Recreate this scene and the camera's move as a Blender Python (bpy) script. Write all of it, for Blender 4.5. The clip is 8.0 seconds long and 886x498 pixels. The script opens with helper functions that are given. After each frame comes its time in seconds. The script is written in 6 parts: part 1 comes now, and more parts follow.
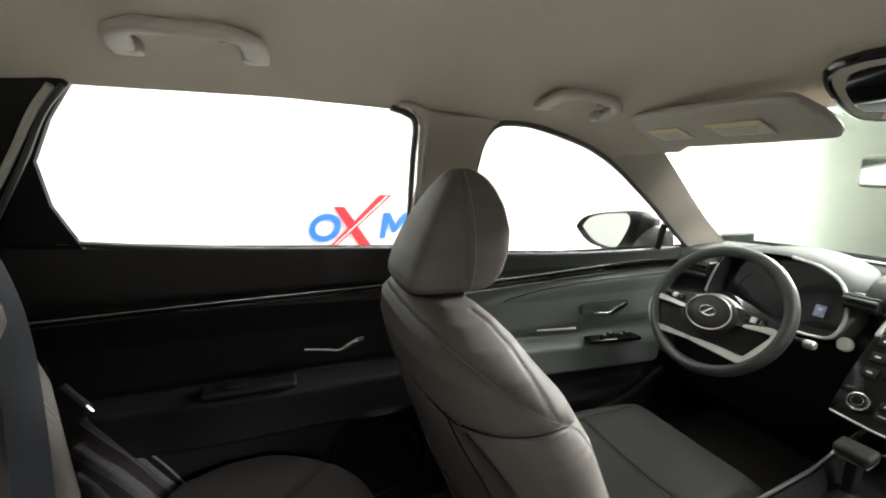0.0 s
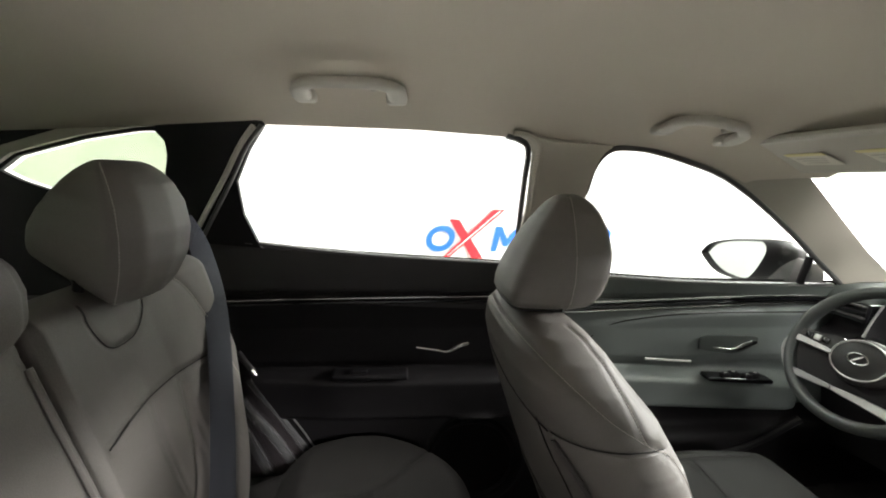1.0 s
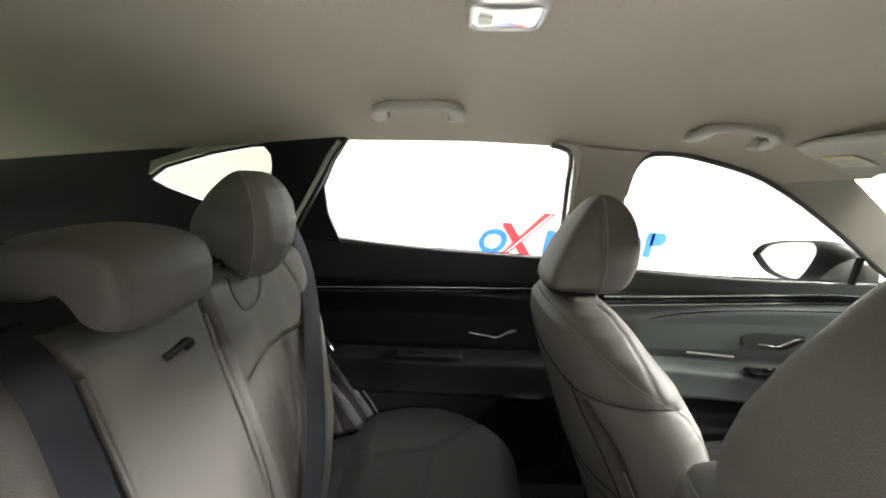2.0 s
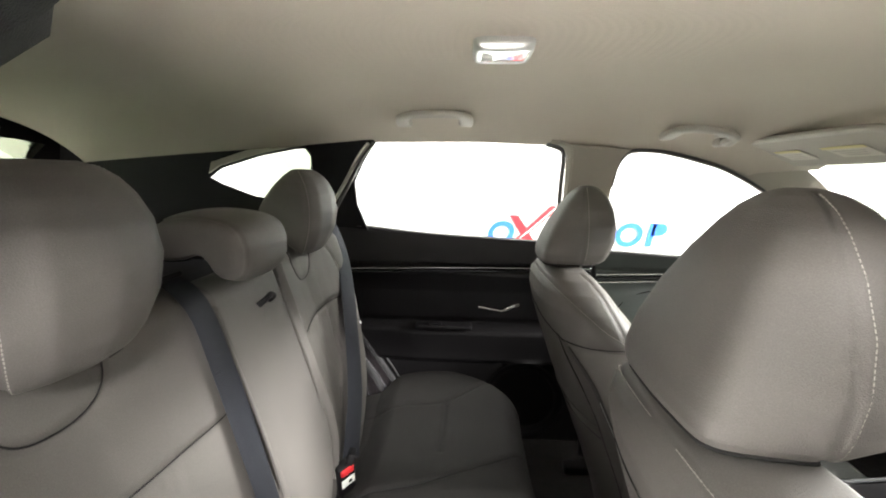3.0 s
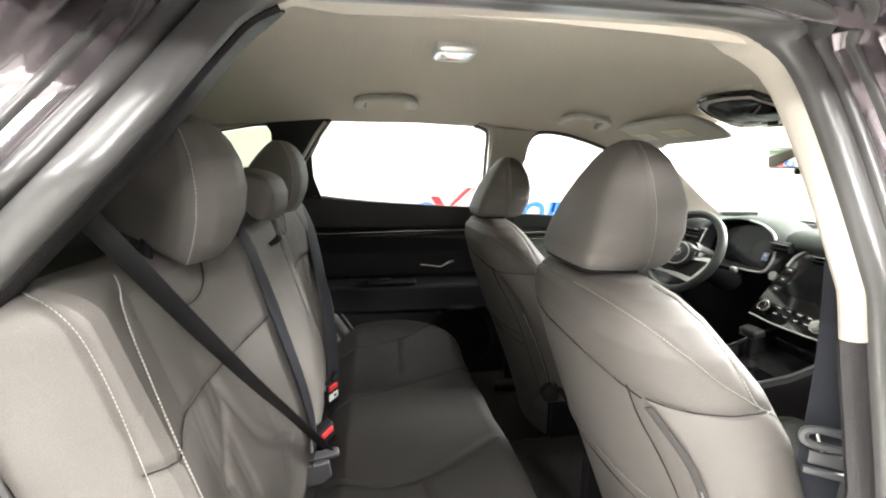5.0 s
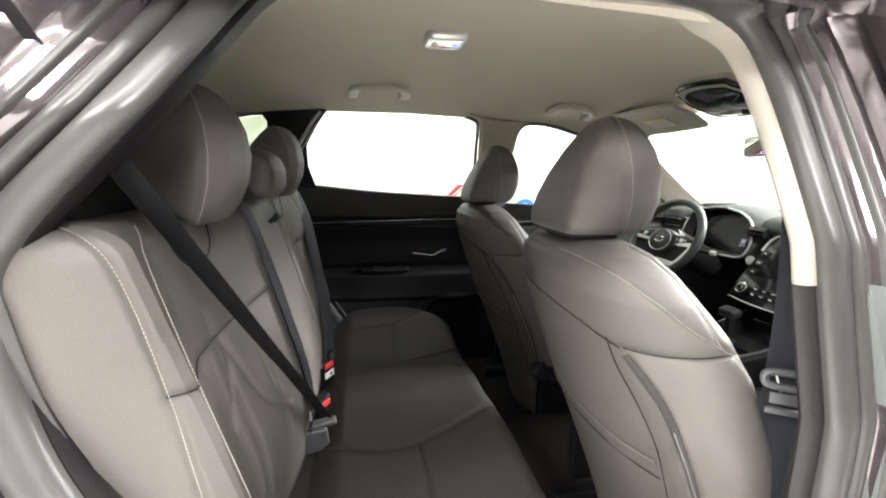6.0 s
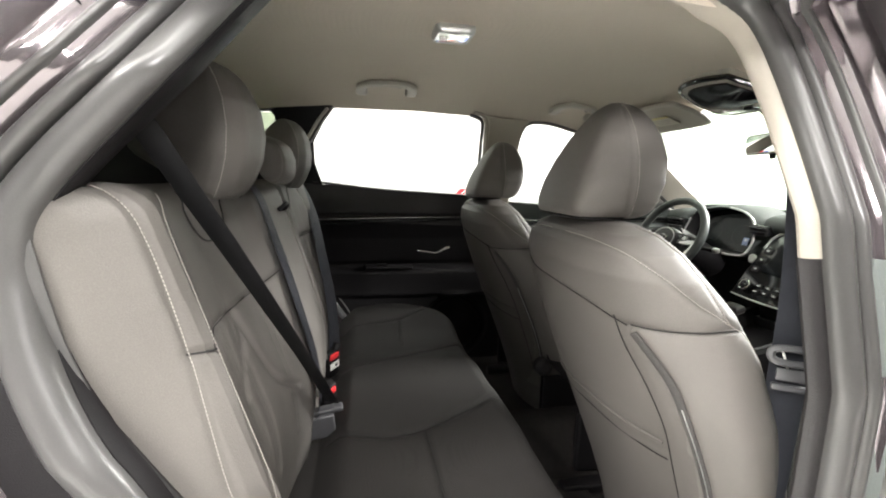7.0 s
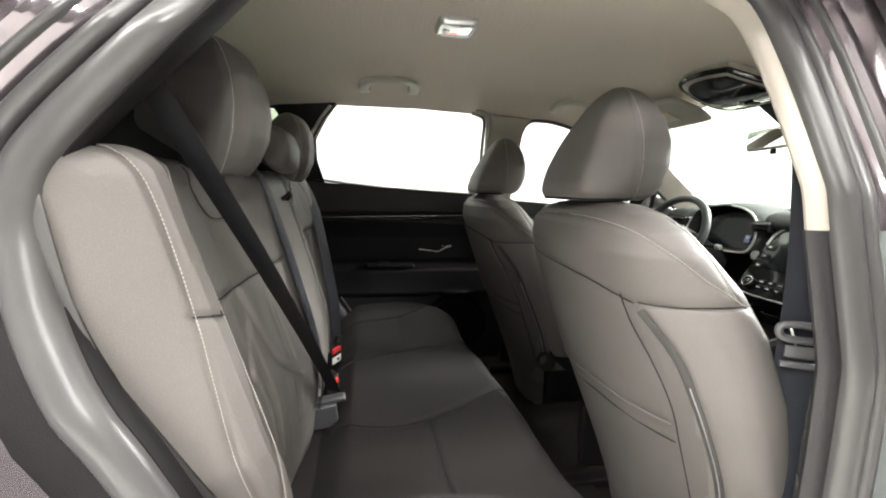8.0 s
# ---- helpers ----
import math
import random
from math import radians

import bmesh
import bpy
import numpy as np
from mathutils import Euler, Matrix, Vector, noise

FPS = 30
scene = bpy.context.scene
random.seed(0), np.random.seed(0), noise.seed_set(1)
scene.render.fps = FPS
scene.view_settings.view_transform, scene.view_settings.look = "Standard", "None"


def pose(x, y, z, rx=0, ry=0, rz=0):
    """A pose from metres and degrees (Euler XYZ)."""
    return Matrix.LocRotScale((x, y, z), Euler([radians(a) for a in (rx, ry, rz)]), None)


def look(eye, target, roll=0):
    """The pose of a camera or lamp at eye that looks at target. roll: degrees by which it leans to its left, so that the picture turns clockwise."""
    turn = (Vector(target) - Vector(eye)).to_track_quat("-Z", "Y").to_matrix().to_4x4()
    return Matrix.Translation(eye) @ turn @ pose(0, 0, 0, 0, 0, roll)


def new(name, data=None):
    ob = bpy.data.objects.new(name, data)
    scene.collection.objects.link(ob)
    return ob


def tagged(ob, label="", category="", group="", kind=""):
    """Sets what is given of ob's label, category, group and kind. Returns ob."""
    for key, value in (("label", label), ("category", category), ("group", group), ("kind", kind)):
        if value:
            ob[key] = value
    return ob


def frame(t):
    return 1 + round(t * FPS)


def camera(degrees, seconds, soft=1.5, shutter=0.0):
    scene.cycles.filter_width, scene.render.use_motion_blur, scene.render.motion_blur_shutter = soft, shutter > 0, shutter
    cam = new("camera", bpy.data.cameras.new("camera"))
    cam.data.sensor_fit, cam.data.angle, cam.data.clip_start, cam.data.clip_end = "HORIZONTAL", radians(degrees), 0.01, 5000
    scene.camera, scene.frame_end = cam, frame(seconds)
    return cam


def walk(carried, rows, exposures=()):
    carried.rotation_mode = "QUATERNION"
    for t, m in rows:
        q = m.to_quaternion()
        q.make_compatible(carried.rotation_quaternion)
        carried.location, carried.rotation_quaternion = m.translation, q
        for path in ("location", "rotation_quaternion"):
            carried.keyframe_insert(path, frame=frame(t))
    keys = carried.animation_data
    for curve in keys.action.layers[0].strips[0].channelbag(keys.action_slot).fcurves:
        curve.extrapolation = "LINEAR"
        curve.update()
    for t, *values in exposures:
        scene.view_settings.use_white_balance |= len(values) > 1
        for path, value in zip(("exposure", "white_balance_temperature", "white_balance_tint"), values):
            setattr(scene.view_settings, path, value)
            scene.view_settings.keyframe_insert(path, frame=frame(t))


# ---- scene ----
cam = camera(93.8, 8.0, soft=2.0)
PATH = [
    (0, (-0.207, -0.313, 1.342), (0.502, 1.515, 0.945), 1.0),
    (0.5, (-0.213, -0.348, 1.357), (0.215, 1.57, 0.985), 1.5),
    (1, (-0.218, -0.389, 1.363), (-0.026, 1.57, 1.013), 1.8),
    (1.5, (-0.224, -0.454, 1.362), (-0.202, 1.519, 1.036), 1.9),
    (3, (-0.227, -0.742, 1.36), (-0.337, 1.224, 1.008), 0.6),
    (3.5, (-0.238, -0.836, 1.343), (-0.26, 1.13, 0.978), 0.5),
    (4, (-0.306, -0.904, 1.334), (-0.207, 1.057, 0.95), 0.6),
    (4.5, (-0.349, -0.965, 1.325), (-0.121, 0.982, 0.928), 0.8),
    (5.8, (-0.362, -1.067, 1.263), (-0.005, 0.864, 0.886), 0.6),
    (6, (-0.368, -1.072, 1.254), (-0.013, 0.86, 0.878), 0.8),
    (6.5, (-0.376, -1.082, 1.233), (-0.023, 0.853, 0.875), 1.0),
    (7, (-0.386, -1.088, 1.209), (-0.032, 0.851, 0.874), 1.2),
    (7.5, (-0.392, -1.093, 1.187), (-0.038, 0.851, 0.873), 1.1),
    (8, (-0.395, -1.093, 1.161), (-0.039, 0.854, 0.872), 1.2),
]
walk(cam, [(t, look(eye, target, roll)) for t, eye, target, roll in PATH],
     [(0.0, 0.3), (1.0, 0.45), (1.5, 0.55), (3.0, 1.1), (4.5, 0.92), (6.0, 0.45), (8.0, 0.35)])

# ---- world and light ----
world = bpy.data.worlds.new("world")
scene.world = world
world.use_nodes = True
world.node_tree.nodes["Background"].inputs[0].default_value = (0.9, 0.95, 1.0, 1)
world.node_tree.nodes["Background"].inputs[1].default_value = 0.3


def panel_light(x, y, sx, sy, power, z=3.38):
    """A luminous studio ceiling panel, as an area lamp that shines down."""
    la = bpy.data.lights.new("ceiling_panel_lamp", "AREA")
    la.shape, la.size, la.size_y, la.energy, la.color = "RECTANGLE", sx, sy, power, (1.0, 0.975, 0.935)
    la.spread = radians(125)
    ob = new("ceiling_panel_lamp", la)
    ob.matrix_world = pose(x, y, z)
    return ob


for px, py, sx, sy, pw in ((2.4, -2.4, 1.6, 1.3, 90), (3.9, 0.4, 1.9, 1.5, 230), (-0.3, -1.9, 4.2, 0.5, 95), (0.2, 1.6, 1.9, 1.5, 42), (-3.3, -2.6, 1.6, 1.3, 620), (-2.8, 0.6, 1.9, 1.5, 190)):
    panel_light(px, py, sx, sy, pw)

# broad unseen fill added high ahead of the car, tilted down towards its windscreen
la = bpy.data.lights.new("front_fill_lamp", "AREA")
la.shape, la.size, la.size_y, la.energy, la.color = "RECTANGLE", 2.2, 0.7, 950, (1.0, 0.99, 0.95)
new("front_fill_lamp", la).matrix_world = look((5.6, 0.7, 2.95), (0.0, -0.1, 1.1))

# slim unseen fill added high at the charcoal wall, beside the open door
la = bpy.data.lights.new("side_fill_lamp", "AREA")
la.shape, la.size, la.size_y, la.energy, la.color = "RECTANGLE", 1.0, 0.4, 110, (1.0, 0.975, 0.95)
new("side_fill_lamp", la).matrix_world = look((0.5, -3.45, 2.85), (-0.4, 0.6, 0.8))

# ---- materials ----


def mat(name, color, rough=0.5, metal=0.0, grain=0.0, grain_scale=400.0, var=0.12, var_scale=6.0, kind="noise", spec=0.5, coat=0.0, emit=0.0, rvar=0.0):
    m = bpy.data.materials.new(name)
    m.use_nodes = True
    nt = m.node_tree
    b = nt.nodes["Principled BSDF"]
    b.inputs["Roughness"].default_value = rough
    b.inputs["Metallic"].default_value = metal
    b.inputs["Specular IOR Level"].default_value = spec
    b.inputs["Coat Weight"].default_value = coat
    b.inputs["Coat Roughness"].default_value = 0.06
    tc = nt.nodes.new("ShaderNodeTexCoord")
    n1 = nt.nodes.new("ShaderNodeTexNoise")
    n1.inputs["Scale"].default_value, n1.inputs["Detail"].default_value = var_scale, 5
    nt.links.new(tc.outputs["Object"], n1.inputs["Vector"])
    mix = nt.nodes.new("ShaderNodeMix")
    mix.data_type = "RGBA"
    lo, hi = [c * (1 - var) for c in color], [min(1, c * (1 + var)) for c in color]
    mix.inputs["A"].default_value, mix.inputs["B"].default_value = (*lo, 1), (*hi, 1)
    nt.links.new(n1.outputs["Fac"], mix.inputs["Factor"])
    out = mix.outputs["Result"]
    if grain:
        if kind == "voronoi":
            g = nt.nodes.new("ShaderNodeTexVoronoi")
            g.feature = "SMOOTH_F1"
            gout = g.outputs["Distance"]
        elif kind == "weave":
            g = nt.nodes.new("ShaderNodeTexMagic")
            g.turbulence_depth = 1
            gout = g.outputs["Fac"]
        else:
            g = nt.nodes.new("ShaderNodeTexNoise")
            g.inputs["Detail"].default_value = 3
            gout = g.outputs["Fac"]
        g.inputs["Scale"].default_value = grain_scale
        nt.links.new(tc.outputs["Object"], g.inputs["Vector"])
        bump = nt.nodes.new("ShaderNodeBump")
        bump.inputs["Strength"].default_value, bump.inputs["Distance"].default_value = min(1.0, grain), 0.001
        nt.links.new(gout, bump.inputs["Height"])
        nt.links.new(bump.outputs["Normal"], b.inputs["Normal"])
        m2 = nt.nodes.new("ShaderNodeMix")
        m2.data_type, m2.blend_type = "RGBA", "MULTIPLY"
        m2.inputs["Factor"].default_value = 0.25
        nt.links.new(out, m2.inputs["A"])
        nt.links.new(gout, m2.inputs["B"])
        out = m2.outputs["Result"]
    if rvar:
        mr = nt.nodes.new("ShaderNodeMapRange")
        mr.inputs["To Min"].default_value, mr.inputs["To Max"].default_value = rough - rvar, rough + rvar
        nt.links.new(n1.outputs["Fac"], mr.inputs["Value"])
        nt.links.new(mr.outputs["Result"], b.inputs["Roughness"])
    nt.links.new(out, b.inputs["Base Color"])
    if emit:
        b.inputs["Emission Color"].default_value = (*color, 1)
        b.inputs["Emission Strength"].default_value = emit
    return m


def glass(name, tint, gloss=1.0):
    """Thin tinted pane: lets light straight through, and mirrors by Fresnel."""
    m = bpy.data.materials.new(name)
    m.use_nodes = True
    nt = m.node_tree
    nt.nodes.remove(nt.nodes["Principled BSDF"])
    tr, gl = nt.nodes.new("ShaderNodeBsdfTransparent"), nt.nodes.new("ShaderNodeBsdfGlossy")
    tr.inputs["Color"].default_value = (*tint, 1)
    gl.inputs["Roughness"].default_value = 0.02
    lw, pw, mul, mx = nt.nodes.new("ShaderNodeLayerWeight"), nt.nodes.new("ShaderNodeMath"), nt.nodes.new("ShaderNodeMath"), nt.nodes.new("ShaderNodeMixShader")
    pw.operation, mul.operation = "POWER", "MULTIPLY_ADD"
    pw.inputs[1].default_value = 4.0
    mul.inputs[1].default_value, mul.inputs[2].default_value = 0.4 * gloss, 0.03 * gloss
    lw.inputs["Blend"].default_value = 0.5
    nt.links.new(lw.outputs["Facing"], pw.inputs[0])
    nt.links.new(pw.outputs[0], mul.inputs[0])
    nt.links.new(mul.outputs[0], mx.inputs["Fac"])
    nt.links.new(tr.outputs[0], mx.inputs[1])
    nt.links.new(gl.outputs[0], mx.inputs[2])
    nt.links.new(mx.outputs[0], nt.nodes["Material Output"].inputs["Surface"])
    return m


M_LEATHER = mat("taupe_leatherette", (0.131, 0.121, 0.112), 0.56, grain=0.35, grain_scale=900, kind="voronoi", var=0.12, rvar=0.07, spec=0.36)
# bench cushion tone lowered so the shade sits in its base colour
M_FABRIC_SHADE = mat("shaded_seat_fabric", (0.020, 0.018, 0.017), 0.72, grain=0.5, grain_scale=1500, kind="weave", var=0.15, spec=0.3)
# darkened copy of the backrest leatherette: front cushion shade kept in colour
M_CUSHION_SHADE = mat("shaded_taupe_leatherette", (0.030, 0.031, 0.029), 0.66, grain=0.35, grain_scale=900, kind="voronoi", var=0.1, rvar=0.06, spec=0.25)
M_RIB_GLINT = mat("jamb_rib_glint", (0.90, 0.90, 0.92), 0.22, metal=0.85, var=0.08, var_scale=20, coat=0.8)
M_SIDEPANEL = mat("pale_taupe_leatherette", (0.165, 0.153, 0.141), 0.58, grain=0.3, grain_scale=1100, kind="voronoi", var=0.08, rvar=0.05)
M_ZIP = mat("zip_tape", (0.062, 0.058, 0.055), 0.55, grain=0.5, grain_scale=1500, kind="weave", var=0.15)
M_THREAD = mat("pale_thread", (0.31, 0.29, 0.265), 0.7, var=0.2, var_scale=60)
M_PIPING = mat("dark_piping", (0.020, 0.019, 0.019), 0.7, var=0.2, spec=0.2)
M_LINER = mat("knit_headliner", (0.61, 0.555, 0.475), 0.95, grain=0.4, grain_scale=1800, kind="weave", var=0.05, spec=0.1)
M_BEIGE = mat("beige_pillar_plastic", (0.46, 0.425, 0.365), 0.6, grain=0.25, grain_scale=900, var=0.04, spec=0.3)
M_HANDLE = mat("grey_beige_plastic", (0.47, 0.44, 0.39), 0.5, grain=0.15, grain_scale=900, var=0.05)
M_BLACK = mat("black_trim_plastic", (0.010, 0.009, 0.010), 0.55, grain=0.35, grain_scale=900, kind="voronoi", var=0.2, rvar=0.08, spec=0.22)
M_PAD = mat("soft_door_pad", (0.020, 0.018, 0.019), 0.5, grain=0.35, grain_scale=700, kind="voronoi", var=0.12, rvar=0.06)
M_DOORLIT = mat("lit_door_insert", (0.150, 0.168, 0.162), 0.5, grain=0.3, grain_scale=800, kind="voronoi", var=0.08, rvar=0.06)
M_DASH = mat("soft_dash_top", (0.072, 0.082, 0.077), 0.75, grain=0.35, grain_scale=800, kind="voronoi", var=0.1, spec=0.25)
M_RIM = mat("wheel_leather", (0.055, 0.062, 0.060), 0.45, grain=0.3, grain_scale=700, kind="voronoi", var=0.1, rvar=0.05)
M_GLOSS = mat("piano_black", (0.008, 0.008, 0.009), 0.08, var=0.2, coat=0.5)
M_SCREEN = mat("dark_screen", (0.005, 0.006, 0.007), 0.14, var=0.2, spec=0.25)
M_CHROME = mat("satin_chrome", (0.72, 0.72, 0.70), 0.22, metal=1.0, var=0.05)
M_SILVER = mat("silver_plastic", (0.55, 0.55, 0.54), 0.32, metal=0.7, var=0.06)
M_RUBBER = mat("grey_black_rubber", (0.080, 0.078, 0.077), 0.30, grain=0.12, grain_scale=700, var=0.06, var_scale=25, rvar=0.02)
M_PAINT = mat("dark_maroon_paint", (0.19, 0.165, 0.175), 0.15, metal=0.7, var=0.12, var_scale=9, coat=1.0, grain=0.03, grain_scale=3000)
M_BELT_SHADE = mat("shaded_belt_webbing", (0.011, 0.011, 0.012), 0.55, grain=0.8, grain_scale=1100, kind="weave", var=0.2, var_scale=80, spec=0.2)
M_BELT = mat("belt_webbing", (0.028, 0.030, 0.038), 0.5, grain=0.8, grain_scale=1100, kind="weave", var=0.2, var_scale=80, spec=0.22)
M_CARPET = mat("black_carpet", (0.026, 0.024, 0.023), 0.95, grain=1.0, grain_scale=600, var=0.4, var_scale=60, spec=0.1)
M_RED = mat("red_button", (0.62, 0.03, 0.035), 0.35, var=0.08)
M_WHITE = mat("white_label", (0.78, 0.78, 0.75), 0.5, var=0.04)
M_LABEL = mat("pale_label", (0.56, 0.53, 0.45), 0.6, var=0.04)
M_YELLOW = mat("yellow_label", (0.62, 0.55, 0.26), 0.5, var=0.05)
M_WALL = mat("white_studio_wall", (0.66, 0.67, 0.65), 0.7, grain=0.2, grain_scale=120, var=0.03, var_scale=1.5)
M_DARKWALL = mat("unseen_dark_wall", (0.06, 0.06, 0.062), 0.7, grain=0.2, grain_scale=120, var=0.05, var_scale=1.5)
M_FLOOR = mat("pale_studio_floor", (0.62, 0.61, 0.59), 0.4, grain=0.1, grain_scale=200, var=0.06, var_scale=2.5, rvar=0.08)
M_BLUE = mat("blue_sign", (0.02, 0.12, 0.62), 0.4, var=0.05)
M_SIGNRED = mat("red_sign", (0.68, 0.02, 0.03), 0.4, var=0.05)
M_MIRROR = mat("mirror_silver", (0.85, 0.86, 0.85), 0.015, metal=1.0, var=0.01)
M_LENS = mat("clear_lamp_lens", (0.80, 0.79, 0.75), 0.10, metal=0.55, var=0.03, coat=1.0)
M_DOORMIRROR = mat("grey_mirror_glass", (0.60, 0.61, 0.61), 0.03, metal=1.0, var=0.01)
M_TYRE = mat("tyre_rubber", (0.02, 0.02, 0.02), 0.8, var=0.2)
G_SIDE = glass("side_glass", (0.93, 0.95, 0.94))
G_SCREEN = glass("windscreen_glass", (0.70, 0.75, 0.70))
G_PRIV = glass("green_quarter_glass", (0.60, 0.65, 0.56))

# ---- building helpers ----
BASE = {}


def thing(name, at, label="", category="", group="", kind=""):
    ob = new(name)
    ob.location = at
    ob.empty_display_size = 0.05
    BASE[ob] = Vector(at)
    return tagged(ob, label, category, group, kind)


def as_mesh(name, geom, sharp=38.0, smooth=True):
    me = bpy.data.meshes.new(name)
    if isinstance(geom, bmesh.types.BMesh):
        bm = geom
    else:
        bm = bmesh.new()
        me.from_pydata([tuple(v) for v in geom[0]], [], geom[1])
        bm.from_mesh(me)
    for f in bm.faces:
        f.smooth = smooth
    lim = radians(sharp)
    for e in bm.edges:
        if len(e.link_faces) == 2 and e.calc_face_angle(0) > lim:
            e.smooth = False
    bm.to_mesh(me)
    bm.free()
    return me


def part(name, geom, material, parent=None, label="", sharp=38.0, kind="", category=""):
    me = as_mesh(name, geom, sharp)
    me.materials.append(material)
    ob = new(name, me)
    if parent is not None:
        base = BASE[parent]
        me.transform(Matrix.Translation(-base))
        ob.parent = parent
        BASE[ob] = base
    else:
        BASE[ob] = Vector((0, 0, 0))
    return tagged(ob, label, category, "", kind)


def solo(name, geom, material, label, category, kind="", sharp=38.0):
    return part(name, geom, material, None, label, sharp, kind, category)


def grid(P, wrap=False, caps=False, flip=False):
    """Faces over an array of points, nu x nv x 3; wrap closes v, caps close the ends of u."""
    P = np.asarray(P, float)
    nu, nv = P.shape[:2]
    verts = P.reshape(-1, 3).tolist()
    faces = []
    for i in range(nu - 1):
        for j in range(nv if wrap else nv - 1):
            k = (j + 1) % nv
            f = (i * nv + j, i * nv + k, (i + 1) * nv + k, (i + 1) * nv + j)
            faces.append(f[::-1] if flip else f)
    if caps:
        for i, rev in ((0, not flip), (nu - 1, flip)):
            c = len(verts)
            verts.append(P[i].mean(0).tolist())
            for j in range(nv):
                f = (i * nv + j, i * nv + (j + 1) % nv, c)
                faces.append(f[::-1] if rev else f)
    return verts, faces


def trim(geom):
    """Drops the points that no face uses."""
    V, F = geom
    used = sorted({i for f in F for i in f})
    where = {i: k for k, i in enumerate(used)}
    return [V[i] for i in used], [tuple(where[i] for i in f) for f in F]


def join(*geoms):
    V, F = [], []
    for v, f in geoms:
        o = len(V)
        V += list(v)
        F += [tuple(i + o for i in g) for g in f]
    return V, F


def spline(pts, n):
    """A smooth run of n points through pts (Catmull-Rom)."""
    P = np.asarray(pts, float)
    if len(P) == 2:
        return P[0] + (P[1] - P[0]) * np.linspace(0, 1, n)[:, None]
    E = np.vstack([2 * P[0] - P[1], P, 2 * P[-1] - P[-2]])
    L = np.r_[0, np.cumsum(np.linalg.norm(np.diff(P, axis=0), axis=1))]
    out = []
    for s in np.linspace(0, L[-1], n):
        k = min(max(np.searchsorted(L, s, side="right") - 1, 0), len(P) - 2)
        u = (s - L[k]) / max(L[k + 1] - L[k], 1e-9)
        a, b, c, d = E[k:k + 4]
        out.append(0.5 * (2 * b + (c - a) * u + (2 * a - 5 * b + 4 * c - d) * u * u + (3 * b - a - 3 * c + d) * u ** 3))
    return np.array(out)


def sweep(pts, profile, up=(0, 0, 1), closed=False):
    """A profile of (across, up) pairs carried along pts, upright to up (one vector, or one for each point)."""
    P = np.asarray(pts, float)
    T = np.gradient(P, axis=0) if not closed else np.roll(P, -1, 0) - np.roll(P, 1, 0)
    T /= np.linalg.norm(T, axis=1)[:, None]
    U = np.broadcast_to(np.asarray(up, float), P.shape)
    A = np.cross(T, U)
    A /= np.linalg.norm(A, axis=1)[:, None]
    U = np.cross(A, T)
    pr = np.asarray(profile, float)
    G = P[:, None] + A[:, None] * pr[None, :, :1] + U[:, None] * pr[None, :, 1:]
    if closed:
        return grid(np.concatenate([G, G[:1]]), wrap=True)
    return grid(G, wrap=True, caps=True)


def circle_profile(r, n=10, squash=1.0):
    return [(r * math.cos(2 * math.pi * i / n), r * squash * math.sin(2 * math.pi * i / n)) for i in range(n)]


def tube(pts, r, n=10, up=(0.01, 0.02, 1), squash=1.0, closed=False):
    return sweep(pts, circle_profile(r, n, squash), up, closed)


def ribbon(pts, width, thick, up):
    w, t = width / 2, thick / 2
    return sweep(pts, [(-w, -t * 0.4), (-w + t, -t), (w - t, -t), (w, -t * 0.4), (w, t * 0.4), (w - t, t), (-w + t, t), (-w, t * 0.4)], up)


def rbox(center, size, bevel=0.005, seg=3, rot=None):
    bm = bmesh.new()
    bmesh.ops.create_cube(bm, size=1)
    bmesh.ops.scale(bm, vec=size, verts=bm.verts)
    b = min(bevel, min(size) * 0.49)
    bmesh.ops.bevel(bm, geom=bm.edges[:], offset=b, segments=seg, profile=0.6, affect="EDGES")
    m = Matrix.Translation(center) @ (rot.to_4x4() if rot else Matrix())
    bm.transform(m)
    return geom_of(bm)


def geom_of(bm):
    bm.verts.index_update()
    out = [tuple(v.co) for v in bm.verts], [tuple(v.index for v in f.verts) for f in bm.faces]
    bm.free()
    return out


def disc(center, axis, r, depth, bevel=0.002, n=32, r2=None):
    """A turned disc or short cylinder along axis."""
    z = Vector(axis).normalized()
    rot = z.to_track_quat("Z", "Y").to_matrix()
    b = min(bevel, depth * 0.45)
    r2 = r if r2 is None else r2
    prof = [(r - b, 0), (r, b), (r2, depth - b), (r2 - b, depth)]
    P = [[Vector(center) + rot @ Vector((q * math.cos(a), q * math.sin(a), h)) for a in np.linspace(0, 2 * math.pi, n, endpoint=False)] for q, h in prof]
    return grid(np.array([[tuple(v) for v in row] for row in P]), wrap=True, caps=True)


def ring_geom(center, axis, R, r, n=48, m=10, squash=1.0, arc=(0, 2 * math.pi)):
    z = Vector(axis).normalized()
    rot = z.to_track_quat("Z", "Y").to_matrix()
    full = arc[1] - arc[0] > 6.28
    A = np.linspace(arc[0], arc[1], n, endpoint=not full)
    pts = [Vector(center) + rot @ Vector((R * math.cos(a), R * math.sin(a), 0)) for a in A]
    return sweep(np.array([tuple(p) for p in pts]), circle_profile(r, m, squash), tuple(z), closed=full)


def normals_of(P, wrap=False):
    du = np.gradient(P, axis=0)
    if wrap:
        dv = (np.roll(P, -1, 1) - np.roll(P, 1, 1)) / 2
    else:
        dv = np.gradient(P, axis=1)
    N = np.cross(dv, du)
    return N / np.maximum(np.linalg.norm(N, axis=2), 1e-9)[..., None]


